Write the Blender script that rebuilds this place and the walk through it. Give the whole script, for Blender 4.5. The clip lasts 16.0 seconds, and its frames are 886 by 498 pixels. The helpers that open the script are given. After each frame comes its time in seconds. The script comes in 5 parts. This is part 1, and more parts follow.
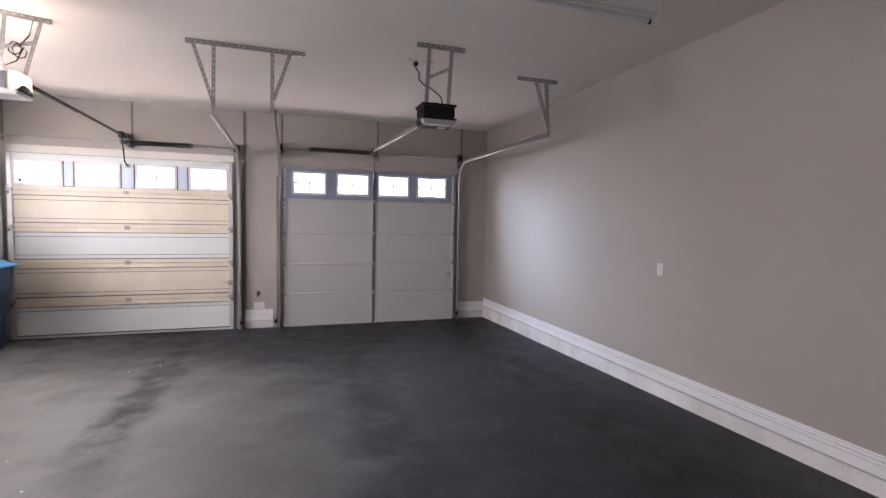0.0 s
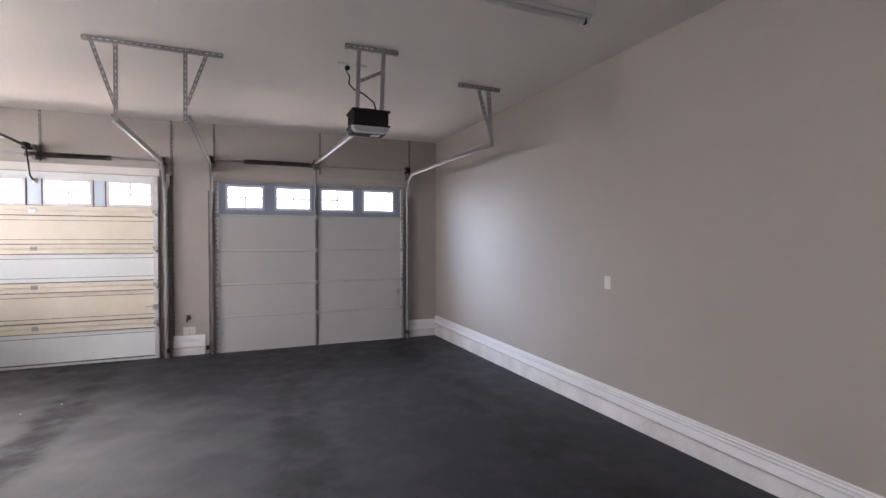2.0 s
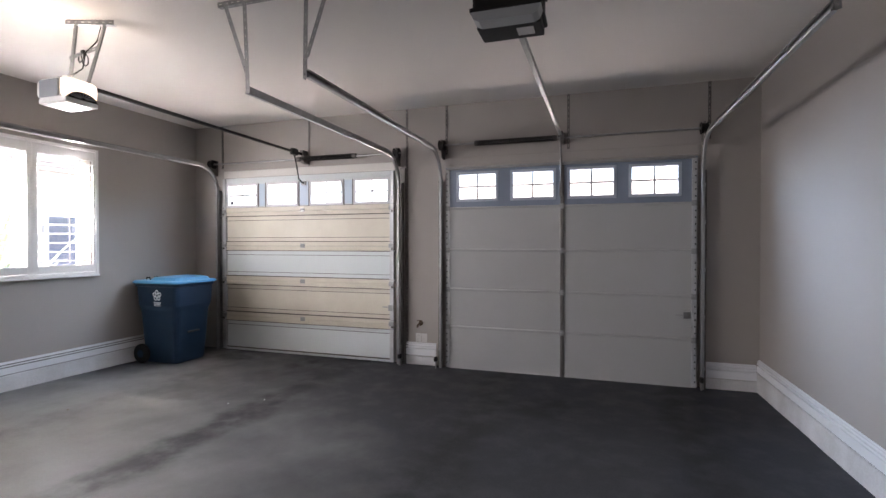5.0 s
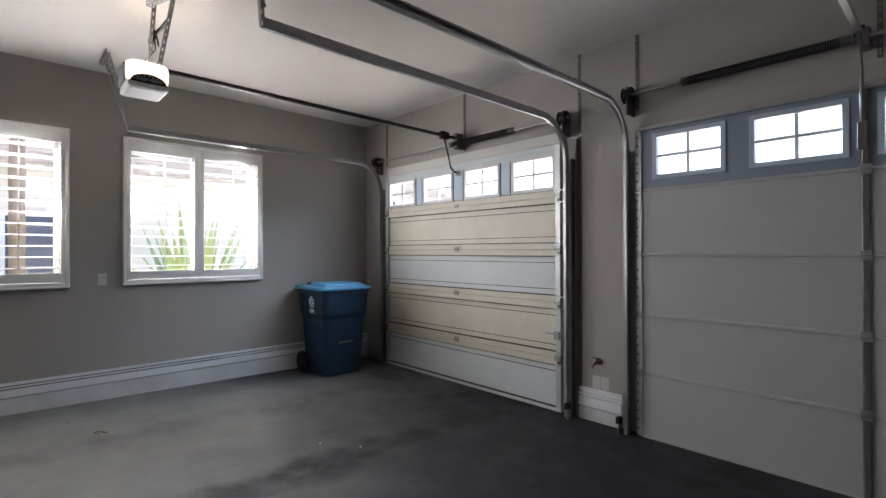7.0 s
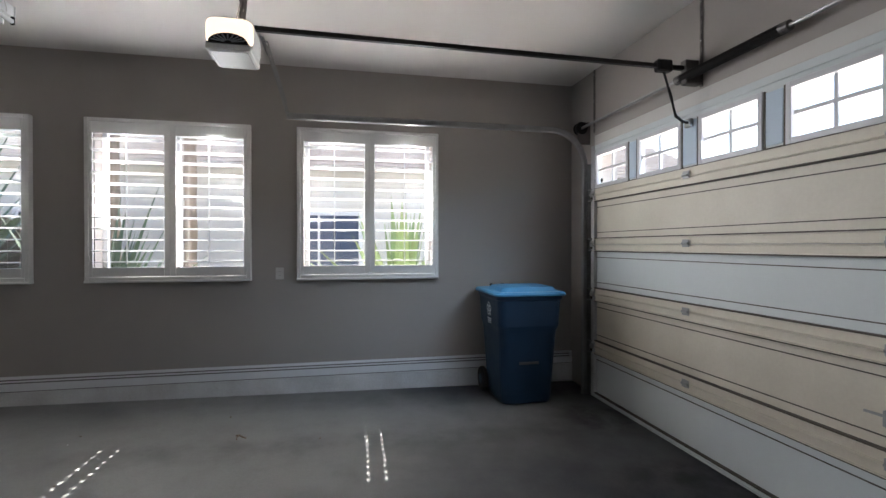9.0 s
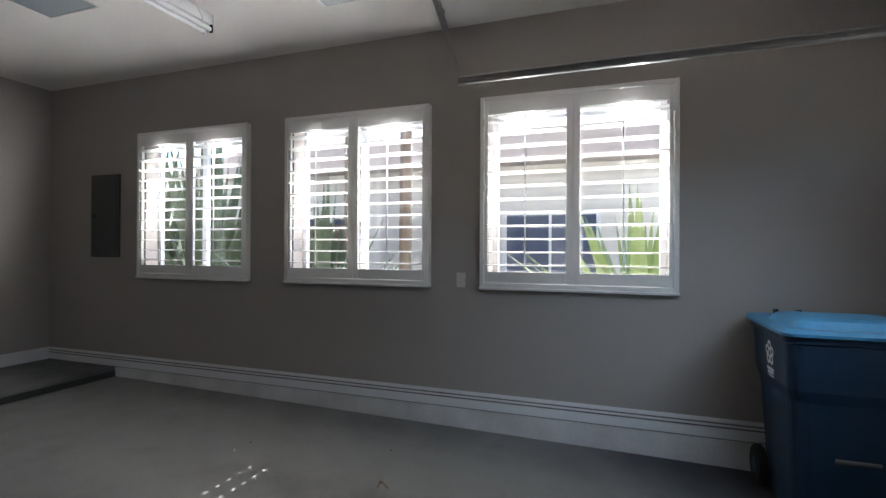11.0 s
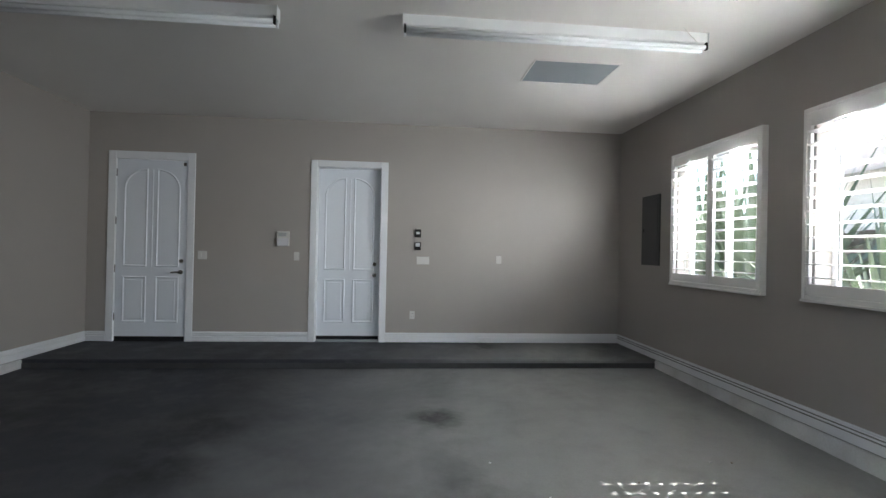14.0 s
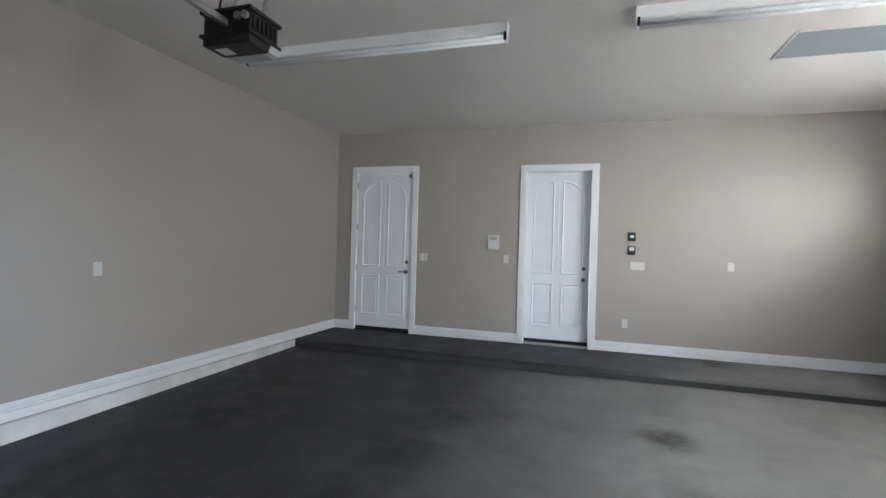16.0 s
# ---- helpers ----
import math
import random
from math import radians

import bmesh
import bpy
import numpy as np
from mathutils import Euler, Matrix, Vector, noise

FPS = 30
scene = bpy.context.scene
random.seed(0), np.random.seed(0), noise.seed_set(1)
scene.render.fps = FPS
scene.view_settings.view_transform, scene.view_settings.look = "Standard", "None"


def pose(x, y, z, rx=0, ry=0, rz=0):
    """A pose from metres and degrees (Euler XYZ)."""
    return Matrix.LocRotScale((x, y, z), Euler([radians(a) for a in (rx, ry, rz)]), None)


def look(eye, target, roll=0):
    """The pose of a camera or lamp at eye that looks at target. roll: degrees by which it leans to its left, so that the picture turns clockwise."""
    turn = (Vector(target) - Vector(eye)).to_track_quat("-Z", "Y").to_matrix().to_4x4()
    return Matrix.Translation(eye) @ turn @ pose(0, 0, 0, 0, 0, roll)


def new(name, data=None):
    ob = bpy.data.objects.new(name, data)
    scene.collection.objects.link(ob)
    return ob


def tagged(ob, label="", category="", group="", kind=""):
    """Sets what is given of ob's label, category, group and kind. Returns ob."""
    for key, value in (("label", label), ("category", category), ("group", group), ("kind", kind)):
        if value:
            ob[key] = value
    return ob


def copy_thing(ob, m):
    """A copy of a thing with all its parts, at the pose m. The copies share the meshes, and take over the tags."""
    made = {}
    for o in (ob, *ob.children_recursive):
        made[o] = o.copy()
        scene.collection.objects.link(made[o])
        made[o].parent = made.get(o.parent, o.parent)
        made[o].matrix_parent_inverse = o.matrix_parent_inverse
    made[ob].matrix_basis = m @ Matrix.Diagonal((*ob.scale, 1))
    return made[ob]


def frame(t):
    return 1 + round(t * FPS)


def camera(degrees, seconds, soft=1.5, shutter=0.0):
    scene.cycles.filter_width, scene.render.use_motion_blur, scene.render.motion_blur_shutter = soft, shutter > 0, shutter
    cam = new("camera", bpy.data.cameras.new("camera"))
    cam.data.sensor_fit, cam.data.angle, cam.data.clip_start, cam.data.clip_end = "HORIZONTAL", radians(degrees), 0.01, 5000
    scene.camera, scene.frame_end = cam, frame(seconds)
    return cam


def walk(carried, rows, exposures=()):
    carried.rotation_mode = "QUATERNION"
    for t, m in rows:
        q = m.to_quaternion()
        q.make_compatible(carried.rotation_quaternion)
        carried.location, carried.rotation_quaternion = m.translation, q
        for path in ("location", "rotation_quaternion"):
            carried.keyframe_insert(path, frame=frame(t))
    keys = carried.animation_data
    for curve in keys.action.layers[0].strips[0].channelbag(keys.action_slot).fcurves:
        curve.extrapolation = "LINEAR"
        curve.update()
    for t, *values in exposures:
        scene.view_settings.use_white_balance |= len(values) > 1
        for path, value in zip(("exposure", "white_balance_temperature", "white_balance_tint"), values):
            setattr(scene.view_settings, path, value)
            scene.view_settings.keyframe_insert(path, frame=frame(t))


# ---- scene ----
SKY, SUN, LAMP = 0.10, 3.4, 0.22
SIDE_SKY = 5.9
BIN, BIN_TOP = (-3.98, -3.22, 6.66, 7.35), 1.08
cam = camera(85.9, 16.0)
PATH = [
    (0, (-0.023, -0.026, 1.701), (0.605, 1.87, 1.589), 1.0),
    (0.5, (-0.003, -0.004, 1.687), (0.718, 1.859, 1.579), 0.8),
    (1, (0.007, 0.036, 1.695), (0.787, 1.875, 1.594), 0.8),
    (1.5, (0.082, 0.105, 1.678), (0.864, 1.944, 1.622), 0.5),
    (2, (0.31, 0.2, 1.697), (1.082, 2.044, 1.649), 0.1),
    (2.5, (0.558, 0.4, 1.677), (1.25, 2.276, 1.628), 0.3),
    (3, (0.808, 0.694, 1.68), (1.461, 2.583, 1.627), 0.2),
    (3.5, (1.127, 0.945, 1.678), (1.606, 2.886, 1.627), -0.2),
    (4, (1.33, 1.216, 1.64), (1.533, 3.205, 1.592), -0.1),
    (4.5, (1.475, 1.646, 1.606), (1.279, 3.636, 1.564), -0.1),
    (5, (1.725, 2.063, 1.58), (1.113, 3.967, 1.556), -0.0),
    (5.2, (1.764, 2.256, 1.573), (0.987, 4.099, 1.553), -0.1),
    (7.5, (1.656, 4.363, 1.522), (0.039, 5.54, 1.531), 0.0),
    (8, (1.433, 4.744, 1.53), (-0.352, 5.646, 1.532), 0.1),
    (10.5, (-0.019, 5.762, 1.525), (-1.991, 5.427, 1.518), 0.0),
    (11, (-0.367, 5.826, 1.495), (-2.254, 5.164, 1.5), 0.3),
    (11.5, (-0.643, 5.873, 1.484), (-2.367, 4.86, 1.495), 0.5),
    (12, (-0.805, 5.952, 1.483), (-2.256, 4.575, 1.491), 0.6),
    (12.5, (-0.775, 6.069, 1.532), (-1.858, 4.388, 1.531), 0.5),
    (13, (-0.754, 6.244, 1.539), (-1.512, 4.394, 1.541), 0.9),
    (13.5, (-0.787, 6.392, 1.524), (-1.276, 4.453, 1.537), 1.1),
    (14, (-0.856, 6.502, 1.52), (-1.03, 4.51, 1.531), 1.2),
    (14.5, (-0.847, 6.538, 1.514), (-0.695, 4.544, 1.527), 1.3),
    (15, (-0.805, 6.539, 1.522), (-0.414, 4.577, 1.531), 1.4),
    (15.5, (-0.716, 6.536, 1.523), (-0.208, 4.602, 1.528), 1.6),
    (16, (-0.572, 6.54, 1.549), (0.023, 4.631, 1.545), 1.7),
]
walk(cam, [(t, look(eye, target, roll)) for t, eye, target, roll in PATH],
     exposures=[(0.0, 4.08, 6900, 24), (3.0, 4.03, 6750, 19), (4.5, 3.75, 6700, 18), (5.0, 3.66, 6700, 18), (7.7, 2.96, 6500, 12), (10.5, 2.72, 6400, 11), (12.0, 2.48, 6350, 9), (13.5, 3.18, 6320, 7), (14.5, 3.58, 6300, 6), (16.0, 4.02, 6350, 8)])

# world, sun and sky: a clear afternoon, the sun low enough in the west to reach the side windows
SUN_WAY = Vector((1.0, -0.025, -1.17)).normalized()
world = bpy.data.worlds.new("sky")
scene.world = world
world.use_nodes = True
wn = world.node_tree.nodes
sky = wn.new("ShaderNodeTexSky")
sky.sky_type = "NISHITA"
sky.sun_disc = False
sky.sun_elevation = math.asin(-SUN_WAY.z)
sky.sun_rotation = math.atan2(-SUN_WAY.x, -SUN_WAY.y)
wn["Background"].inputs["Strength"].default_value = SKY
world.node_tree.links.new(sky.outputs[0], wn["Background"].inputs[0])
sun_data = bpy.data.lights.new("sun", "SUN")
sun_data.energy, sun_data.angle, sun_data.color = SUN, radians(0.5), (1.0, 0.95, 0.88)
sun = new("sun", sun_data)
sun.matrix_world = look((0, 0, 30), Vector((0, 0, 30)) + SUN_WAY)


def sky_lamp(name, eye, way, wide, high, watts, color, spread):
    """An area lamp, mostly standing in for skylight in a window's opening."""
    d = bpy.data.lights.new(name, "AREA")
    d.shape, d.size, d.size_y, d.energy, d.color, d.spread = "RECTANGLE", wide, high, watts, color, radians(spread)
    new(name, d).matrix_world = look(eye, Vector(eye) + Vector(way))


for y in (1.147, 3.002, 4.855):
    sky_lamp("window_skylight", (-4.15, y + 0.135, 1.94), (0.85, 1.0, -0.5), 0.13, 1.36, SIDE_SKY * 0.68, (0.97, 0.98, 1.0), 108)
    sky_lamp("window_skylight", (-4.15, y + 1.423 - 0.125, 1.94), (0.85, -0.9, -0.45), 0.11, 1.36, SIDE_SKY, (0.97, 0.98, 1.0), 136)
# through the door windows the open sky falls on floor and lower walls, the sunlit drive throws warm light up
for x, sky_watts, drive_watts in ((-2.14, 1.2, 1.5), (1.34, 0.8, 0.6)):
    sky_lamp("door_skylight", (x, 7.90, 2.30), (0.0, -1.0, -0.8), 2.62, 0.34, sky_watts, (0.86, 0.93, 1.0), 90)
    sky_lamp("drive_bounce", (x, 7.91, 2.28), (0.0, -0.75, 1.0), 2.62, 0.30, drive_watts, (1.0, 0.81, 0.71), 92)
# the bright sky to the north-west and north-east comes slantwise onto the side walls
sky_lamp("door_skylight", (1.34, 7.905, 2.31), (0.85, -0.55, -0.40), 2.62, 0.34, 1.8, (0.55, 0.75, 1.0), 62)
sky_lamp("door_skylight", (-2.14, 7.905, 2.31), (-0.85, -0.55, -0.64), 2.62, 0.34, 1.1, (0.62, 0.80, 1.0), 60)


# unseen lamp added on the opener's case, for its glow on the ceiling
sky_lamp("opener_glow_lamp", (-2.15, 4.68, 2.83), (0.0, 0.001, 1.0), 0.16, 0.12, 0.3, (1.0, 0.86, 0.70), 165)


# ---- materials ----
def mat(name, color, rough=0.6, metal=0.0, vary=0.08, scale=3.0, fine=60.0, bump=0.1, tint=None, spec=0.5, rvary=0.1):
    """A surface with broad stains, fine grain and relief."""
    m = bpy.data.materials.new(name)
    m.use_nodes = True
    n, ln = m.node_tree.nodes, m.node_tree.links.new
    b = n["Principled BSDF"]
    b.inputs["Metallic"].default_value = metal
    b.inputs["Specular IOR Level"].default_value = spec
    tc = n.new("ShaderNodeTexCoord")
    big, small = n.new("ShaderNodeTexNoise"), n.new("ShaderNodeTexNoise")
    big.inputs["Scale"].default_value, big.inputs["Detail"].default_value = scale, 5
    small.inputs["Scale"].default_value, small.inputs["Detail"].default_value = fine, 3
    ln(tc.outputs["Object"], big.inputs["Vector"])
    ln(tc.outputs["Object"], small.inputs["Vector"])
    add = n.new("ShaderNodeMath")
    add.operation = "MULTIPLY_ADD"
    add.inputs[1].default_value = 0.35
    ln(small.outputs["Fac"], add.inputs[0])
    ln(big.outputs["Fac"], add.inputs[2])
    ramp = n.new("ShaderNodeMapRange")
    ramp.inputs["From Min"].default_value, ramp.inputs["From Max"].default_value = 0.4, 0.95
    ln(add.outputs[0], ramp.inputs["Value"])
    mix = n.new("ShaderNodeMix")
    mix.data_type = "RGBA"
    lo = tint or color
    mix.inputs["A"].default_value = (*[c * (1 - vary) for c in lo], 1)
    mix.inputs["B"].default_value = (*[min(1, c * (1 + vary)) for c in color], 1)
    ln(ramp.outputs[0], mix.inputs["Factor"])
    ln(mix.outputs["Result"], b.inputs["Base Color"])
    rr = n.new("ShaderNodeMapRange")
    rr.inputs["To Min"].default_value, rr.inputs["To Max"].default_value = max(0.03, rough - rvary), min(1, rough + rvary)
    ln(big.outputs["Fac"], rr.inputs["Value"])
    ln(rr.outputs[0], b.inputs["Roughness"])
    if bump:
        bp = n.new("ShaderNodeBump")
        bp.inputs["Strength"].default_value, bp.inputs["Distance"].default_value = bump, 0.01
        ln(small.outputs["Fac"], bp.inputs["Height"])
        ln(bp.outputs[0], b.inputs["Normal"])
    return m


def pane_glass(name, color=(1, 1, 1)):
    m = bpy.data.materials.new(name)
    m.use_nodes = True
    n, ln = m.node_tree.nodes, m.node_tree.links.new
    n.remove(n["Principled BSDF"])
    tr, gl, mx = n.new("ShaderNodeBsdfTransparent"), n.new("ShaderNodeBsdfGlossy"), n.new("ShaderNodeMixShader")
    tr.inputs["Color"].default_value = (*color, 1)
    gl.inputs["Roughness"].default_value = 0.02
    mx.inputs[0].default_value = 0.06
    ln(tr.outputs[0], mx.inputs[1])
    ln(gl.outputs[0], mx.inputs[2])
    ln(mx.outputs[0], n["Material Output"].inputs["Surface"])
    return m


def glow(name, color, strength):
    m = bpy.data.materials.new(name)
    m.use_nodes = True
    b = m.node_tree.nodes["Principled BSDF"]
    b.inputs["Base Color"].default_value = (*color, 1)
    b.inputs["Roughness"].default_value = 0.35
    b.inputs["Emission Color"].default_value = (*color, 1)
    b.inputs["Emission Strength"].default_value = strength
    return m


def concrete_floor(name):
    """Charcoal-sealed slab: dust, tyre bands, oil blots, pale scuffs, painted light and shade."""
    m = bpy.data.materials.new(name)
    m.use_nodes = True
    n, link = m.node_tree.nodes, m.node_tree.links.new
    b = n["Principled BSDF"]
    geo = n.new("ShaderNodeNewGeometry")

    def tex(scale, detail=6, rough=0.6):
        t = n.new("ShaderNodeTexNoise")
        t.inputs["Scale"].default_value, t.inputs["Detail"].default_value, t.inputs["Roughness"].default_value = scale, detail, rough
        link(geo.outputs["Position"], t.inputs["Vector"])
        return t

    def calc(op, a, c=None, d=None):
        k = n.new("ShaderNodeMath")
        k.operation = op
        for i, v in enumerate((a, c, d)):
            if v is None:
                continue
            if isinstance(v, (int, float)):
                k.inputs[i].default_value = v
            else:
                link(v, k.inputs[i])
        return k.outputs[0]

    def ranged(v, a, c, lo=0.0, hi=1.0):
        k = n.new("ShaderNodeMapRange")
        k.interpolation_type = "SMOOTHSTEP"
        for key, val in (("From Min", a), ("From Max", c), ("To Min", lo), ("To Max", hi)):
            k.inputs[key].default_value = val
        link(v, k.inputs["Value"])
        return k.outputs[0]

    sep = n.new("ShaderNodeSeparateXYZ")
    link(geo.outputs["Position"], sep.inputs[0])
    x, y = sep.outputs[0], sep.outputs[1]
    cloud, blot, grain = tex(0.9), tex(3.5, 8), tex(70, 3)
    warp = calc("MULTIPLY_ADD", tex(1.6).outputs["Fac"], 0.5, -0.25)
    xw = calc("ADD", x, warp)
    yw = calc("ADD", y, warp)

    def band(cx, w):
        return ranged(calc("ABSOLUTE", calc("SUBTRACT", xw, cx)), w, w * 0.25)

    def spot(cx, cy, r):
        dx, dy = calc("SUBTRACT", xw, cx), calc("SUBTRACT", yw, cy)
        return ranged(calc("SQRT", calc("ADD", calc("MULTIPLY", dx, dx), calc("MULTIPLY", dy, dy))), r, r * 0.3)

    marks = band(-1.27, 0.26)
    for cx, w in ((0.72, 0.3), (2.5, 0.28)):
        marks = calc("MAXIMUM", marks, band(cx, w))
    marks = calc("MAXIMUM", marks, calc("MULTIPLY", band(-2.75, 0.25), 0.3))
    marks = calc("MULTIPLY", marks, ranged(blot.outputs["Fac"], 0.12, 0.62))
    near_doors = ranged(y, 2.6, 4.6, 0.12, 1.0)
    marks = calc("MULTIPLY", marks, near_doors)
    for cx, cy, r in ((-1.15, 2.45, 0.36), (0.72, 2.55, 0.55), (2.4, 2.42, 0.55), (-1.98, -0.05, 0.3), (0.70, 3.3, 0.45), (2.45, 3.3, 0.45), (-2.9, 7.55, 0.5), (-1.7, 7.5, 0.5), (1.25, 6.6, 0.5), (-1.25, 5.5, 0.3)):
        marks = calc("MAXIMUM", marks, calc("MULTIPLY", spot(cx, cy, r), ranged(blot.outputs["Fac"], 0.25, 0.66)))

    def blend(fac, a, c):
        k = n.new("ShaderNodeMix")
        k.data_type = "RGBA"
        link(fac, k.inputs["Factor"])
        for key, v in (("A", a), ("B", c)):
            if isinstance(v, tuple):
                k.inputs[key].default_value = (*v, 1)
            else:
                link(v, k.inputs[key])
        return k.outputs["Result"]

    # east bay keeps dark sealer; west bay pale dusty wear, with window light painted in
    wear_and_light = calc("ADD", calc("MULTIPLY", xw, -0.30), calc("MULTIPLY_ADD", cloud.outputs["Fac"], 0.9, -0.35))
    # shade along the west wall painted in; darker towards the doors and on the step
    wear_and_light = calc("SUBTRACT", wear_and_light, calc("ADD", ranged(y, 0.86, 0.82, 0.0, 0.45), calc("ADD", ranged(y, 4.4, 7.2, 0.0, 0.75), ranged(xw, -3.1, -3.95, 0.0, 0.7))))
    base = blend(ranged(wear_and_light, -0.35, 0.9), (0.022, 0.023, 0.031), (0.27, 0.272, 0.267))
    base = blend(calc("MULTIPLY", ranged(blot.outputs["Fac"], 0.52, 0.75), 0.22), base, (0.15, 0.15, 0.15))
    base = blend(calc("MULTIPLY", ranged(tex(9, 4).outputs["Fac"], 0.7, 0.82), 0.4), base, (0.2, 0.2, 0.195))
    base = blend(calc("MULTIPLY", marks, 0.85), base, (0.010, 0.010, 0.012))
    base = blend(calc("MULTIPLY", ranged(grain.outputs["Fac"], 0.35, 0.7), 0.12), base, (0.1, 0.1, 0.1))
    link(base, b.inputs["Base Color"])
    link(ranged(blot.outputs["Fac"], 0.25, 0.75, 0.5, 0.72), b.inputs["Roughness"])
    b.inputs["Specular IOR Level"].default_value = 0.4
    bp = n.new("ShaderNodeBump")
    bp.inputs["Strength"].default_value, bp.inputs["Distance"].default_value = 0.25, 0.006
    link(calc("ADD", blot.outputs["Fac"], calc("MULTIPLY", grain.outputs["Fac"], 0.4)), bp.inputs["Height"])
    link(bp.outputs[0], b.inputs["Normal"])
    return m


M_WALL = mat("wall_paint", (0.37, 0.34, 0.315), 0.75, vary=0.03, scale=0.8, fine=130, bump=0.12, spec=0.25)
M_CEIL = mat("ceiling_paint", (0.70, 0.675, 0.65), 0.85, vary=0.03, scale=0.7, fine=90, bump=0.18, spec=0.2)
M_TRIM = mat("white_trim_paint", (0.76, 0.77, 0.79), 0.45, vary=0.03, scale=2, fine=40, bump=0.03)
M_CURB = mat("painted_concrete_curb", (0.70, 0.70, 0.71), 0.65, vary=0.08, scale=3, fine=55, bump=0.35, tint=(0.55, 0.54, 0.53))
M_DOOR = mat("door_paint", (0.74, 0.77, 0.82), 0.4, vary=0.025, scale=1.5, fine=50, bump=0.02)
M_SHUT = mat("shutter_paint", (0.78, 0.77, 0.75), 0.4, vary=0.02, scale=2, fine=50, bump=0.02)
M_STEEL = mat("galvanised_steel", (0.34, 0.34, 0.34), 0.42, 0.85, vary=0.16, scale=9, fine=70, bump=0.05)
M_DSTEEL = mat("dull_dark_steel", (0.16, 0.15, 0.145), 0.5, 0.75, vary=0.2, scale=8, fine=60, bump=0.08)
M_BLACK = mat("black_plastic", (0.012, 0.011, 0.011), 0.5, vary=0.15, scale=6, bump=0.05, spec=0.22)
M_SPRING = mat("oiled_spring", (0.035, 0.033, 0.032), 0.42, 0.6, vary=0.2, scale=12, bump=0.1)
M_CREAM = mat("cream_enamel", (0.65, 0.605, 0.51), 0.5, vary=0.05, scale=2.2, fine=45, bump=0.04, tint=(0.60, 0.545, 0.45))
M_BLUEFR = mat("blue_grey_painted_steel", (0.21, 0.25, 0.32), 0.5, vary=0.06, scale=3, fine=50, bump=0.05)
M_PANEL = mat("pale_insulation_board", (0.62, 0.66, 0.665), 0.6, vary=0.03, scale=2, fine=50, bump=0.05)
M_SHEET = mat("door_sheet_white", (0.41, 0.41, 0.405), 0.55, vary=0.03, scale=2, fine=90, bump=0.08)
M_STILE = mat("bare_zinc_stile", (0.50, 0.51, 0.52), 0.45, 0.45, vary=0.12, scale=7, bump=0.05)
M_JAMB = mat("scuffed_jamb_steel", (0.20, 0.19, 0.18), 0.6, 0.2, vary=0.2, scale=6, fine=50, bump=0.1)
M_BLUEWIN = mat("blue_grey_window_plastic", (0.44, 0.50, 0.58), 0.45, vary=0.04, scale=4, bump=0.03)
M_PALEBLUE = mat("pale_blue_raised_panel", (0.50, 0.60, 0.70), 0.5, vary=0.05, scale=3, bump=0.04)
M_EDGE = mat("dark_brown_edge", (0.075, 0.062, 0.05), 0.6, 0.3, vary=0.3, scale=6, fine=40, bump=0.1)
M_GROOVE = mat("dark_groove_strip", (0.19, 0.185, 0.18), 0.9, vary=0.3, scale=5, fine=50, bump=0.2)
M_HEADER = mat("pale_header_paint", (0.60, 0.58, 0.55), 0.6, vary=0.04, scale=2, bump=0.04)
M_WINFR = mat("white_window_plastic", (0.62, 0.62, 0.64), 0.4, vary=0.02, bump=0.02)
M_PLATE = mat("white_wall_plate", (0.60, 0.59, 0.57), 0.35, vary=0.02, bump=0.0)
M_GREYBOX = mat("grey_panel_enamel", (0.05, 0.052, 0.052), 0.5, vary=0.06, scale=4, bump=0.03)
M_HATCH = mat("hatch_board", (0.25, 0.28, 0.30), 0.7, vary=0.05, scale=3, bump=0.05)
M_TUBE = mat("frosted_tube", (0.80, 0.82, 0.84), 0.25, vary=0.02, bump=0.0)
M_FIX = mat("lamp_enamel", (0.74, 0.75, 0.76), 0.35, vary=0.03, bump=0.01)
M_BIN = mat("bin_blue_plastic", (0.007, 0.030, 0.066), 0.5, vary=0.12, scale=5, fine=90, bump=0.12)
M_LID = mat("lid_blue_plastic", (0.07, 0.29, 0.52), 0.42, vary=0.1, scale=5, fine=90, bump=0.08)
M_RUBBER = mat("black_rubber", (0.018, 0.018, 0.018), 0.8, vary=0.2, bump=0.2)
M_PRINT = mat("white_print", (0.7, 0.72, 0.74), 0.6, vary=0.05, bump=0.0)
M_KNOB = mat("dark_nickel", (0.16, 0.15, 0.14), 0.28, 1.0, vary=0.08, scale=20, bump=0.0)
M_BRASS = mat("dull_brass", (0.10, 0.065, 0.04), 0.45, 0.8, vary=0.2, scale=20, bump=0.05)
M_DARK = mat("dark_gap", (0.01, 0.01, 0.012), 0.9, bump=0.0)
M_OPWHITE = mat("opener_white_case", (0.72, 0.71, 0.69), 0.4, vary=0.03, bump=0.02)
M_OPGREY = mat("opener_grey_panel", (0.22, 0.235, 0.26), 0.5, vary=0.06, bump=0.03)
M_LENS = mat("frosted_lens", (0.36, 0.37, 0.38), 0.3, vary=0.04, bump=0.02)
M_LIT = glow("lit_lens", (1.0, 0.80, 0.55), LAMP)
M_GLASS = pane_glass("window_glass", (0.96, 0.97, 0.97))
M_FENCE = mat("weathered_wood_fence", (0.13, 0.10, 0.08), 0.9, vary=0.2, scale=4, bump=0.3)
M_STUCCO = mat("sunlit_stucco", (0.60, 0.56, 0.50), 0.9, vary=0.06, scale=1.5, fine=60, bump=0.4)
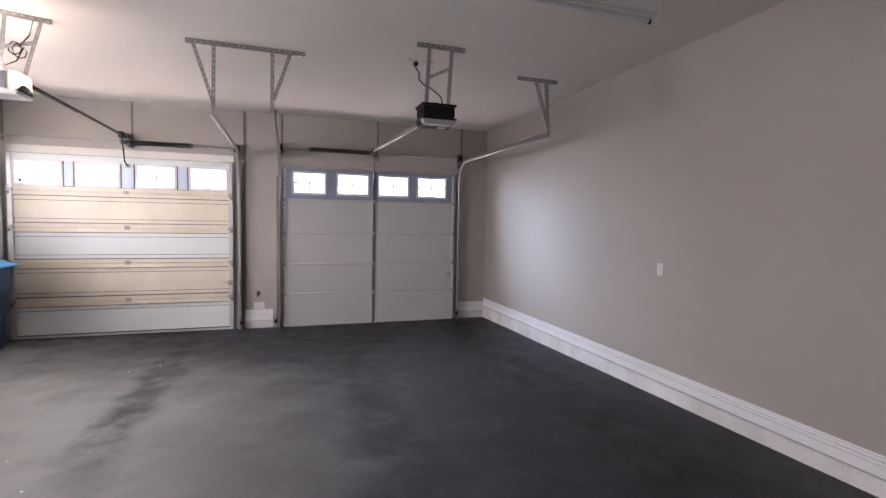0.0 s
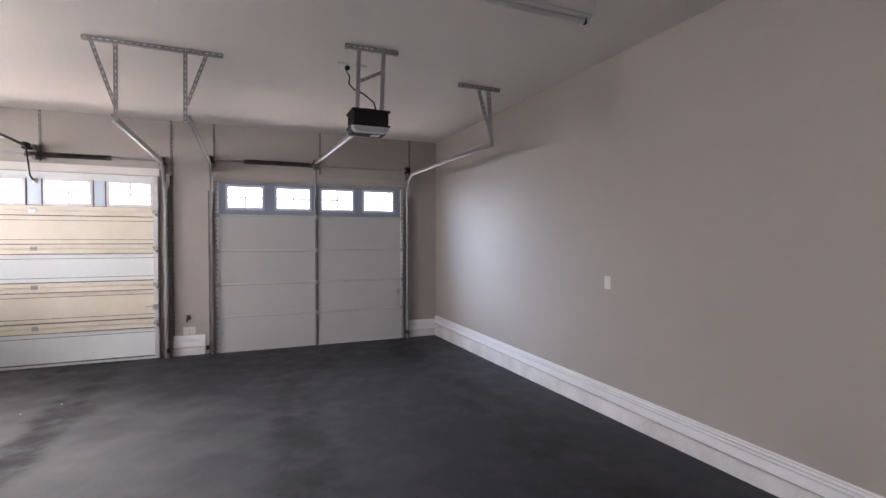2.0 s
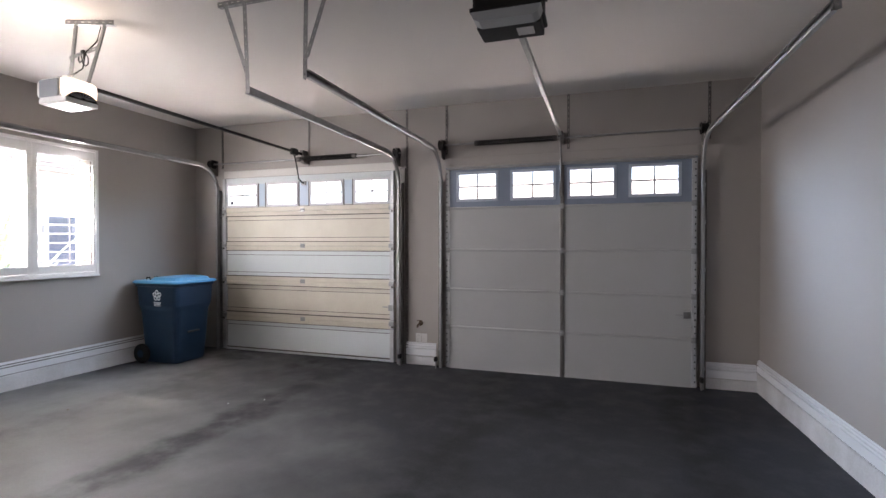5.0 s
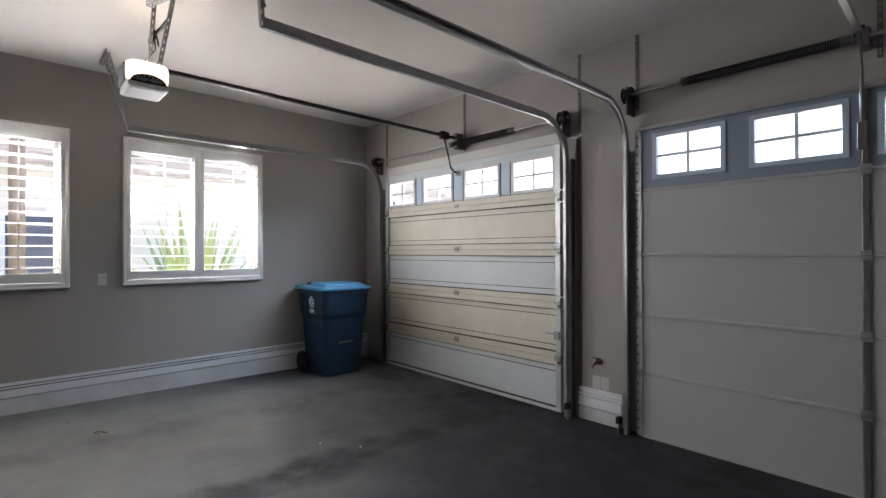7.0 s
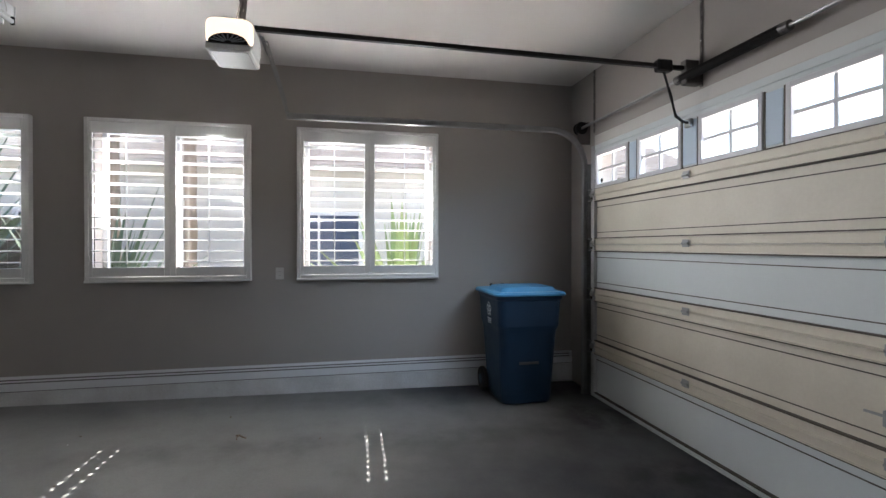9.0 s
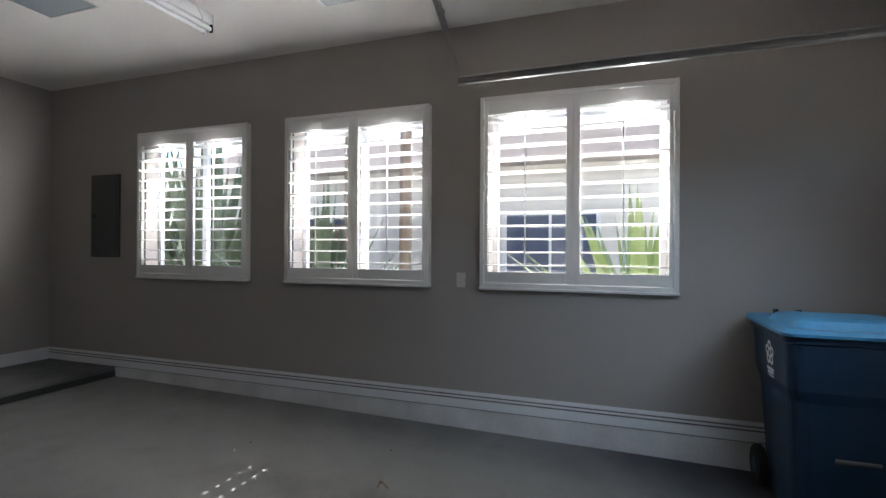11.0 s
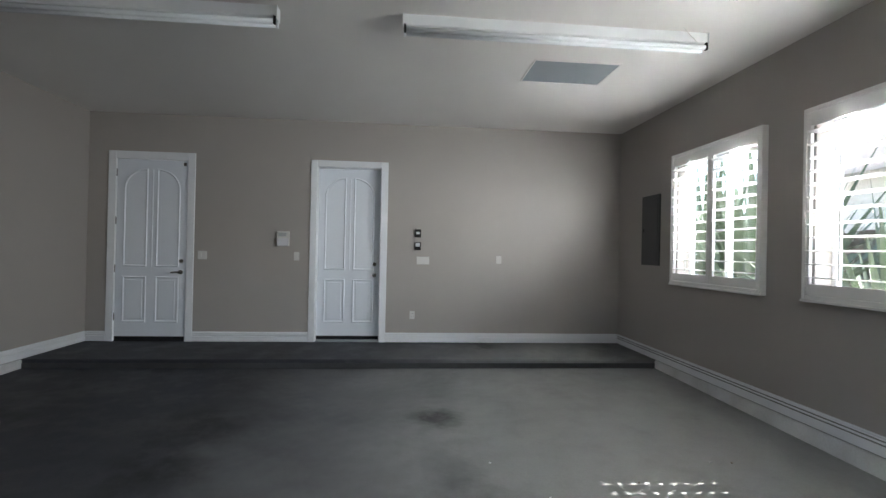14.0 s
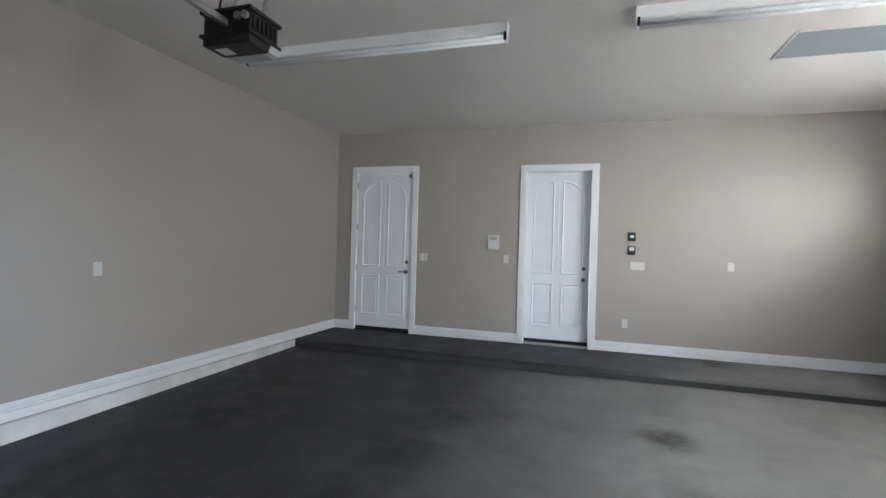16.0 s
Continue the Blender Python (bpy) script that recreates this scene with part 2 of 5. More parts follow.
M_ROOFT = mat("clay_roof_tile", (0.45, 0.38, 0.33), 0.85, vary=0.18, scale=3, bump=0.3)
M_GROUND = mat("pale_concrete_ground", (0.62, 0.60, 0.57), 0.9, vary=0.1, scale=0.5, fine=30, bump=0.2)
M_LEAF = mat("agave_leaf", (0.19, 0.27, 0.11), 0.5, vary=0.25, scale=4, bump=0.1, tint=(0.27, 0.31, 0.13))
M_SHRUB = mat("shrub_leaf", (0.085, 0.12, 0.07), 0.6, vary=0.3, scale=5, bump=0.1)
M_TRUNK = mat("palm_trunk", (0.22, 0.17, 0.13), 0.9, vary=0.25, scale=8, bump=0.5)
M_NGLASS = mat("dark_blue_window", (0.05, 0.07, 0.12), 0.08, vary=0.1, bump=0.0)


# ---- mesh helpers ----
ORIGIN = {}


def thing(name, at, label, category, group="", kind=""):
    e = new(name)
    e.empty_display_size = 0.1
    e.location = at
    ORIGIN[e.name] = Vector(at)
    return tagged(e, label, category, group, kind)


def link_mesh(name, bm, material, smooth=False):
    me = bpy.data.meshes.new(name)
    bmesh.ops.recalc_face_normals(bm, faces=bm.faces)
    if smooth:
        for f in bm.faces:
            f.smooth = True
    bm.to_mesh(me)
    bm.free()
    me.materials.append(material)
    return new(name, me)


def part(name, bm, material, parent, label="", smooth=False):
    """One mesh under a thing or a part; the bmesh is in world metres."""
    o = ORIGIN[parent.name]
    bmesh.ops.translate(bm, vec=-o, verts=bm.verts)
    ob = link_mesh(name, bm, material, smooth)
    ob.parent = parent
    ORIGIN[ob.name] = o
    if label:
        ob["label"] = label
    return ob


def solid(name, bm, material, label, category, group="", kind="", smooth=False):
    ob = link_mesh(name, bm, material, smooth)
    ORIGIN[ob.name] = Vector((0, 0, 0))
    return tagged(ob, label, category, group, kind)


def box(x0, x1, y0, y1, z0, z1, bm=None, bevel=0.0, seg=1):
    own = bmesh.new()
    r = bmesh.ops.create_cube(own, size=1)
    bmesh.ops.scale(own, vec=(abs(x1 - x0), abs(y1 - y0), abs(z1 - z0)), verts=r["verts"])
    bmesh.ops.translate(own, vec=((x0 + x1) / 2, (y0 + y1) / 2, (z0 + z1) / 2), verts=r["verts"])
    if bevel:
        bmesh.ops.bevel(own, geom=own.edges[:], offset=bevel, segments=seg, affect="EDGES", profile=0.6)
    if bm is None:
        return own
    return join(bm, own)


def join(bm, other):
    table = [bm.verts.new(v.co) for v in other.verts]
    other.verts.index_update()
    for f in other.faces:
        try:
            bm.faces.new([table[v.index] for v in f.verts])
        except ValueError:
            pass
    other.free()
    return bm


def basis(d):
    d = d.normalized()
    up = Vector((0, 0, 1)) if abs(d.z) < 0.95 else Vector((1, 0, 0))
    a = d.cross(up).normalized()
    return a, a.cross(d).normalized()


def rod(p, q, r, bm=None, n=10, r2=None):
    bm = bm or bmesh.new()
    p, q = Vector(p), Vector(q)
    a, b = basis(q - p)
    r2 = r if r2 is None else r2
    ring = [[bm.verts.new(c + (a * math.cos(2 * math.pi * i / n) + b * math.sin(2 * math.pi * i / n)) * k) for i in range(n)] for c, k in ((p, r), (q, r2))]
    for i in range(n):
        bm.faces.new((ring[0][i], ring[0][(i + 1) % n], ring[1][(i + 1) % n], ring[1][i]))
    bm.faces.new(ring[0][::-1])
    bm.faces.new(ring[1])
    return bm


def tube(points, r, bm=None, n=8):
    bm = bm or bmesh.new()
    pts = [Vector(p) for p in points]
    rings = []
    for i, c in enumerate(pts):
        d = pts[min(i + 1, len(pts) - 1)] - pts[max(i - 1, 0)]
        a, b = basis(d)
        rings.append([bm.verts.new(c + (a * math.cos(2 * math.pi * k / n) + b * math.sin(2 * math.pi * k / n)) * r) for k in range(n)])
    for s, t in zip(rings, rings[1:]):
        for k in range(n):
            bm.faces.new((s[k], s[(k + 1) % n], t[(k + 1) % n], t[k]))
    bm.faces.new(rings[0][::-1])
    bm.faces.new(rings[-1])
    return bm


def sweep(profile, path, frames, bm=None, closed=False):
    """A closed profile [(u, v)] carried along path with (U, V) axes at each point."""
    bm = bm or bmesh.new()
    rings = [[bm.verts.new(Vector(c) + U * u + V * v) for u, v in profile] for c, (U, V) in zip(path, frames)]
    k = len(profile)
    pairs = list(zip(rings, rings[1:])) + ([(rings[-1], rings[0])] if closed else [])
    for s, t in pairs:
        for i in range(k):
            bm.faces.new((s[i], s[(i + 1) % k], t[(i + 1) % k], t[i]))
    if not closed:
        bm.faces.new(rings[0][::-1])
        bm.faces.new(rings[-1])
    return bm


def prism(profile, axis, a, b, bm=None):
    """profile in the plane across axis: x -> (y, z), y -> (x, z), z -> (x, y)."""
    bm = bm or bmesh.new()

    def at(u, v, w):
        return {"x": (w, u, v), "y": (u, w, v), "z": (u, v, w)}[axis]
    ra = [bm.verts.new(at(u, v, a)) for u, v in profile]
    rb = [bm.verts.new(at(u, v, b)) for u, v in profile]
    k = len(profile)
    for i in range(k):
        bm.faces.new((ra[i], ra[(i + 1) % k], rb[(i + 1) % k], rb[i]))
    bm.faces.new(ra[::-1])
    bm.faces.new(rb)
    return bm


def punched(p, q, wide, thick, bm=None, pitch=0.05):
    """A flat steel strip from p to q with a slot at each pitch. wide: vector across, thick: vector through."""
    bm = bm or bmesh.new()
    p, q, w, h = Vector(p), Vector(q), Vector(wide), Vector(thick)
    d = q - p

    def slab(a, b, w0, w1):
        c = [p + d * s + w * k + h * e for e in (0, 1) for s, k in ((a, w0), (b, w0), (b, w1), (a, w1))]
        v = [bm.verts.new(x) for x in c]
        for f in ((0, 1, 2, 3), (7, 6, 5, 4), (0, 4, 5, 1), (1, 5, 6, 2), (2, 6, 7, 3), (3, 7, 4, 0)):
            bm.faces.new([v[i] for i in f])
    slab(0, 1, 0, 0.37)
    slab(0, 1, 0.63, 1)
    count = max(2, int(d.length / pitch))
    for i in range(count + 1):
        a = (i - 0.28) / count
        slab(max(0, a), min(1, a + 0.56 / count), 0.37, 0.63)
    return bm


def angle_iron(p, q, side, other, size=0.035):
    bm = punched(p, q, Vector(side) * size, Vector(other) * 0.003)
    return punched(p, q, Vector(other) * size, Vector(side) * 0.003, bm)


def plain_angle(p, q, size=0.03):
    """An unpunched steel angle from p to q."""
    profile = [(0, 0), (size, 0), (size, 0.003), (0.003, 0.003), (0.003, size), (0, size)]
    return sweep(profile, [p, q], [(Vector((1, 0, 0)), Vector((0, 1, 0)))] * 2)


# ---- plan ----
XW, XE, YS, YN, ZC = -4.065, 3.36, -0.29, 7.81, 3.315
STEP_Y, PLAT = 0.80, 0.22
BASE_TOP = 0.355
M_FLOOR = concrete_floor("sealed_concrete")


def fz(y):
    """Height of the sloping slab."""
    return 0.122 - (y - STEP_Y) / (YN - STEP_Y) * 0.102


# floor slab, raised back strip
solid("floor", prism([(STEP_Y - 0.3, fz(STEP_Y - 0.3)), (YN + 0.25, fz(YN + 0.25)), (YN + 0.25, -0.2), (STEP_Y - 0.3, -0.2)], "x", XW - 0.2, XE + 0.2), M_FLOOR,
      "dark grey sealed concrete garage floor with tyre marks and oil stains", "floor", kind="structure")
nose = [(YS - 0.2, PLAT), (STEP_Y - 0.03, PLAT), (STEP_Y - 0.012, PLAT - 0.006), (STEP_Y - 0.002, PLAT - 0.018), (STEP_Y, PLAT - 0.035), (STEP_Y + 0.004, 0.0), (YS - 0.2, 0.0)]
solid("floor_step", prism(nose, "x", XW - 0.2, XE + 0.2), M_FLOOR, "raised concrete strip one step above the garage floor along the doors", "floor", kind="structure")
# thin strip over the riser, darker than the worn slab
M_RISER = mat("dark_riser", (0.042, 0.042, 0.044), 0.7, vary=0.3, scale=4, fine=40, bump=0.2)
solid("step_riser", box(XW, XE, STEP_Y + 0.004, STEP_Y + 0.008, 0.05, PLAT - 0.038), M_RISER, "dark riser of the concrete step", "step", kind="structure")
solid("ceiling", box(XW - 0.2, XE + 0.2, YS - 0.2, YN + 0.2, ZC, ZC + 0.3), M_CEIL, "smooth off-white painted ceiling", "ceiling", kind="structure")


def wall_with_openings(name, axis, at0, at1, lo, hi, z0, z1, openings, label):
    """A thick wall along x or y with rectangular openings (a, b, z0, z1)."""
    bm = bmesh.new()

    def piece(a, b, c, d):
        if b - a > 1e-4 and d - c > 1e-4:
            if axis == "y":
                box(at0, at1, a, b, c, d, bm)
            else:
                box(a, b, at0, at1, c, d, bm)
    edge = lo
    for a, b, c, d in sorted(openings):
        piece(edge, a, z0, z1)
        piece(a, b, z0, c)
        piece(a, b, d, z1)
        edge = b
    piece(edge, hi, z0, z1)
    bmesh.ops.remove_doubles(bm, verts=bm.verts, dist=1e-5)
    return solid(name, bm, M_WALL, label, "wall", kind="structure")


WIN_Y = (1.147, 3.002, 4.855)  # south edges of the three shutter frames
WIN_W, WIN_Z0, WIN_Z1 = 1.423, 1.188, 2.70
wall_with_openings("wall_west", "y", XW - 0.2, XW, YS - 0.2, YN + 0.2, -0.2, ZC, [(y + 0.06, y + WIN_W - 0.06, WIN_Z0 + 0.06, WIN_Z1 - 0.06) for y in WIN_Y],
                   "taupe painted wall with three shuttered windows")
wall_with_openings("wall_east", "y", XE, XE + 0.2, YS - 0.2, YN + 0.2, -0.2, ZC, [], "plain taupe painted garage side wall")
D1, D2 = (-3.505, -0.775), (-0.07, 2.76)
wall_with_openings("wall_north", "x", YN, YN + 0.2, XW, XE, -0.2, ZC, [(D1[0] + 0.04, D1[1] - 0.04, -0.2, 2.50), (D2[0] + 0.04, D2[1] - 0.04, -0.2, 2.50)],
                   "taupe painted wall around two garage doors")
DE, DF = (2.068, 3.0), (-0.556, 0.336)  # clear openings of the two house doors
wall_with_openings("wall_south", "x", YS - 0.2, YS, XW, XE, -0.2, ZC, [(DE[0], DE[1], PLAT, 2.69), (DF[0], DF[1], PLAT, 2.675)], "taupe painted back wall with two white doors")

# baseboards and kerbs
BB = [(0, 0), (0.004, 0), (0.004, 0.008), (0.024, 0.008), (0.024, 0.073), (0.003, 0.075), (0.003, 0.087), (0.024, 0.088), (0.024, 0.100), (0.003, 0.101), (0.003, 0.112), (0.020, 0.113), (0.018, 0.124), (0.004, 0.126), (0.004, 0.130), (0.010, 0.131), (0.008, 0.137), (0, 0.137)]


def baseboard(axis, wall, sign, a, b, z, k=1.0):
    return prism([(wall + sign * u, z + v * k) for u, v in BB], axis, a, b)


east_board = solid("baseboard", baseboard("y", XE, -1, YS, YN, PLAT), M_TRIM, "white moulded baseboard above the kerb", "baseboard", kind="structure")
west_board = solid("baseboard", baseboard("y", XW, 1, YS, YN, PLAT), M_TRIM, "white moulded baseboard above the kerb under the windows", "baseboard", kind="structure")
# dark strips fill the two grooves
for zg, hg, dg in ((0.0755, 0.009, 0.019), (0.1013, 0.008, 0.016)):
    part("groove", box(XW + 0.001, XW + dg, YS + 0.03, YN - 0.03, PLAT + zg, PLAT + zg + hg), M_GROOVE, west_board, "dark strip in the groove")
# shade of the gap above each kerb, coloured in as a dark strip
part("groove", box(XW + 0.001, XW + 0.02, STEP_Y + 0.01, YN - 0.03, PLAT + 0.0005, PLAT + 0.0075), M_GROOVE, west_board, "dark strip for the shade in the gap above the kerb")
part("groove", box(XE - 0.018, XE - 0.001, STEP_Y + 0.01, YN - 0.03, PLAT + 0.0005, PLAT + 0.0075), M_GROOVE, east_board, "dark strip for the shade in the gap above the kerb")
for a, b in ((DE[1] + 0.096, XE - 0.016), (DF[1] + 0.086, DE[0] - 0.097), (XW + 0.016, DF[0] - 0.096)):
    solid("baseboard", baseboard("x", YS, 1, a, b, PLAT), M_TRIM, "white baseboard along the back wall", "baseboard", kind="structure")


def kerb(wall, sign):
    """Painted foundation kerb with a slightly uneven face."""
    bm = bmesh.new()
    rows, steps = [], 60
    for i in range(steps + 1):
        y = STEP_Y + (YN - STEP_Y) * i / steps
        j = 0.004 * noise.noise((wall, y * 2.3, 0)) + 0.002 * noise.noise((wall, y * 9, 4))
        out = 0.026 + j
        prof = [(0, PLAT - 0.003), (out - 0.006, PLAT - 0.004 + j), (out, PLAT - 0.012 + j), (out + 0.002, fz(y) - 0.01), (0, fz(y) - 0.01)]
        rows.append([bm.verts.new((wall + sign * u, y, z)) for u, z in prof])
    for s, t in zip(rows, rows[1:]):
        for k in range(5):
            bm.faces.new((s[k], s[(k + 1) % 5], t[(k + 1) % 5], t[k]))
    bm.faces.new(rows[0][::-1])
    bm.faces.new(rows[-1])
    return bm


solid("kerb", kerb(XE, -1), M_CURB, "white painted concrete foundation kerb below the baseboard", "kerb", kind="structure")
solid("kerb", kerb(XW, 1), M_CURB, "white painted uneven concrete kerb below the baseboard", "kerb", kind="structure")
for a, b in ((-0.615, -0.212), (2.83, XE - 0.03)):
    solid("kerb", box(a, b, YN - 0.03, YN, -0.02, 0.128, bevel=0.004), M_CURB, "short white painted kerb beside the garage door", "kerb", kind="structure")
    solid("baseboard", prism([(YN - u * 1.3, 0.132 + v * 1.24) for u, v in BB], "x", a, b), M_TRIM, "short white baseboard beside the garage door", "baseboard", kind="structure")


# ---- plantation shutters and windows ----
def shutter(y0):
    """Two-leaf plantation shutter in a frame; inner face at x = -4.005."""
    xf = -4.005
    y1, z0, z1 = y0 + WIN_W, WIN_Z0, WIN_Z1
    s = thing("window_shutter", (XW, (y0 + y1) / 2, z0), "white plantation shutter with two louvered leaves, louvers open", "shutter", "window shutters")
    fr = bmesh.new()
    fw = 0.034
    box(XW - 0.02, xf, y0, y0 + fw, z0 + 0.02, z1, fr, 0.004)
    box(XW - 0.02, xf, y1 - fw, y1, z0 + 0.02, z1, fr, 0.004)
    box(XW - 0.02, xf, y0 + fw, y1 - fw, z1 - fw, z1, fr, 0.004)
    box(XW - 0.02, xf, y0 + fw, y1 - fw, z0 + 0.02, z0 + 0.02 + fw, fr, 0.004)
    part("frame", fr, M_SHUT, s)
    part("sill", box(XW - 0.02, xf + 0.012, y0 - 0.003, y1 + 0.003, z0, z0 + 0.021, bevel=0.005), M_SHUT, s)
    mid = (y0 + y1) / 2
    xa, xb = xf - 0.034, xf - 0.006
    for k, (a, b) in enumerate(((y0 + fw + 0.002, mid - 0.0005), (mid + 0.0005, y1 - fw - 0.002))):
        st = 0.05
        zb, zt = z0 + 0.02 + fw + 0.002, z1 - fw - 0.002
        lo, hi = 1.328, 2.56
        lf = bmesh.new()
        sa = st - 0.022 if k == 0 else st
        sb = st if k == 0 else st - 0.022
        box(xa, xb, a, a + sa, zb, zt, lf, 0.002)
        box(xa, xb, b - sb, b, zb, zt, lf, 0.002)
        box(xa, xb, a + sa, b - sb, zb, lo, lf, 0.002)
        box(xa, xb, a + sa, b - sb, hi, zt, lf, 0.002)
        leaf = part("leaf", lf, M_SHUT, s)
        la, lb = a + sa, b - sb
        ga, gb = (0.002, 0.0148) if k == 0 else (0.0148, 0.002)
        n = 12
        pitch = (hi - lo) / n
        xm = (xa + xb) / 2
        for i in range(n):
            zc = lo + pitch * (i + 0.5)
            prof = []
            for j in range(10):
                an = 2 * math.pi * j / 10
                u, v = 0.056 * math.cos(an), 0.0055 * math.sin(an)
                prof.append((xm + u, zc + v + u * 0.05))
            lv = prism(prof, "y", la + ga, lb - gb)
            box(xm - 0.027, xm + 0.027, la, lb, zc - 0.004, zc + 0.004, lv)
            part("louver", lv, M_SHUT, leaf)
        part("tilt_rod", box(xb + 0.038, xb + 0.047, (la + lb) / 2 - 0.005, (la + lb) / 2 + 0.005, lo + 0.03, hi - 0.03, bevel=0.002), M_SHUT, leaf)
        hy = y0 + fw if k == 0 else y1 - fw
        for zz in (z0 + 0.22, z0 + 0.8, z1 - 0.2):
            part("hinge", box(xf - 0.002, xf + 0.004, hy - 0.012, hy + 0.012, zz - 0.03, zz + 0.03, bevel=0.001), M_SHUT, s)
    return s


first = shutter(WIN_Y[0])
for y in WIN_Y[1:]:
    copy_thing(first, pose(XW, y + WIN_W / 2, WIN_Z0))

for i, y in enumerate(WIN_Y):
    a, b, c, d = y + 0.06, y + WIN_W - 0.06, WIN_Z0 + 0.06, WIN_Z1 - 0.06
    w = thing("window_%d" % (i + 1), (XW - 0.17, (a + b) / 2, c), "white sliding window with two panes behind the shutter", "window", kind="structure")
    x0, x1 = XW - 0.19, XW - 0.14
    fr = bmesh.new()
    box(x0, x1, a, a + 0.045, c, d, fr, 0.003)
    box(x0, x1, b - 0.045, b, c, d, fr, 0.003)
    box(x0, x1, a + 0.045, b - 0.045, c, c + 0.045, fr, 0.003)
    box(x0, x1, a + 0.045, b - 0.045, d - 0.045, d, fr, 0.003)
    box(x0, x1, (a + b) / 2 - 0.03, (a + b) / 2 + 0.03, c + 0.045, d - 0.045, fr, 0.003)
    part("window_frame", fr, M_WINFR, w)
    for p, q in ((a + 0.046, (a + b) / 2 - 0.031), ((a + b) / 2 + 0.031, b - 0.046)):
        g = part("pane", box(XW - 0.168, XW - 0.163, p, q, c + 0.046, d - 0.046), M_GLASS, w)
        g.visible_shadow = False


# ---- garage doors ----
def light_row(door, spans, z0, z1, y_in, y_out, depth_mat, muntin=True):
    """Framed panes with a cross of glazing bars."""
    for a, b in spans:
        fr = bmesh.new()
        w, yo = 0.035, y_in - 0.012
        box(a - w, a, yo, y_in + 0.01, z0 - w, z1 + w, fr, 0.003)
        box(b, b + w, yo, y_in + 0.01, z0 - w, z1 + w, fr, 0.003)
        box(a, b, yo, y_in + 0.01, z0 - w, z0, fr, 0.003)
        box(a, b, yo, y_in + 0.01, z1, z1 + w, fr, 0.003)
        win = part("window", fr, depth_mat, door, "white plastic window frame" if depth_mat is M_WINFR else "blue-grey window frame")
        bars = bmesh.new()
        m, zc = (a + b) / 2, (z0 + z1) / 2
        box(m - 0.011, m + 0.011, y_in + 0.012, y_in + 0.026, z0, z1, bars)
        box(a, m - 0.011, y_in + 0.012, y_in + 0.026, zc - 0.011, zc + 0.011, bars)
        box(m + 0.011, b, y_in + 0.012, y_in + 0.026, zc - 0.011, zc + 0.011, bars)
        part("glazing_bars", bars, M_WINFR, win)
        g = part("pane", box(a, b, y_in + 0.028, y_in + 0.032, z0, z1), M_GLASS, win)
        g.visible_shadow = False


def frame_plate(a, b, z0, z1, y0, y1, holes):
    """A plate across x with window holes (x0, x1, z0, z1)."""
    bm = bmesh.new()
    edge = a
    for p, q, c, d in holes:
        box(edge, p, y0, y1, z0, z1, bm)
        box(p, q, y0, y1, z0, c, bm)
        box(p, q, y0, y1, d, z1, bm)
        edge = q
    box(edge, b, y0, y1, z0, z1, bm)
    return bm


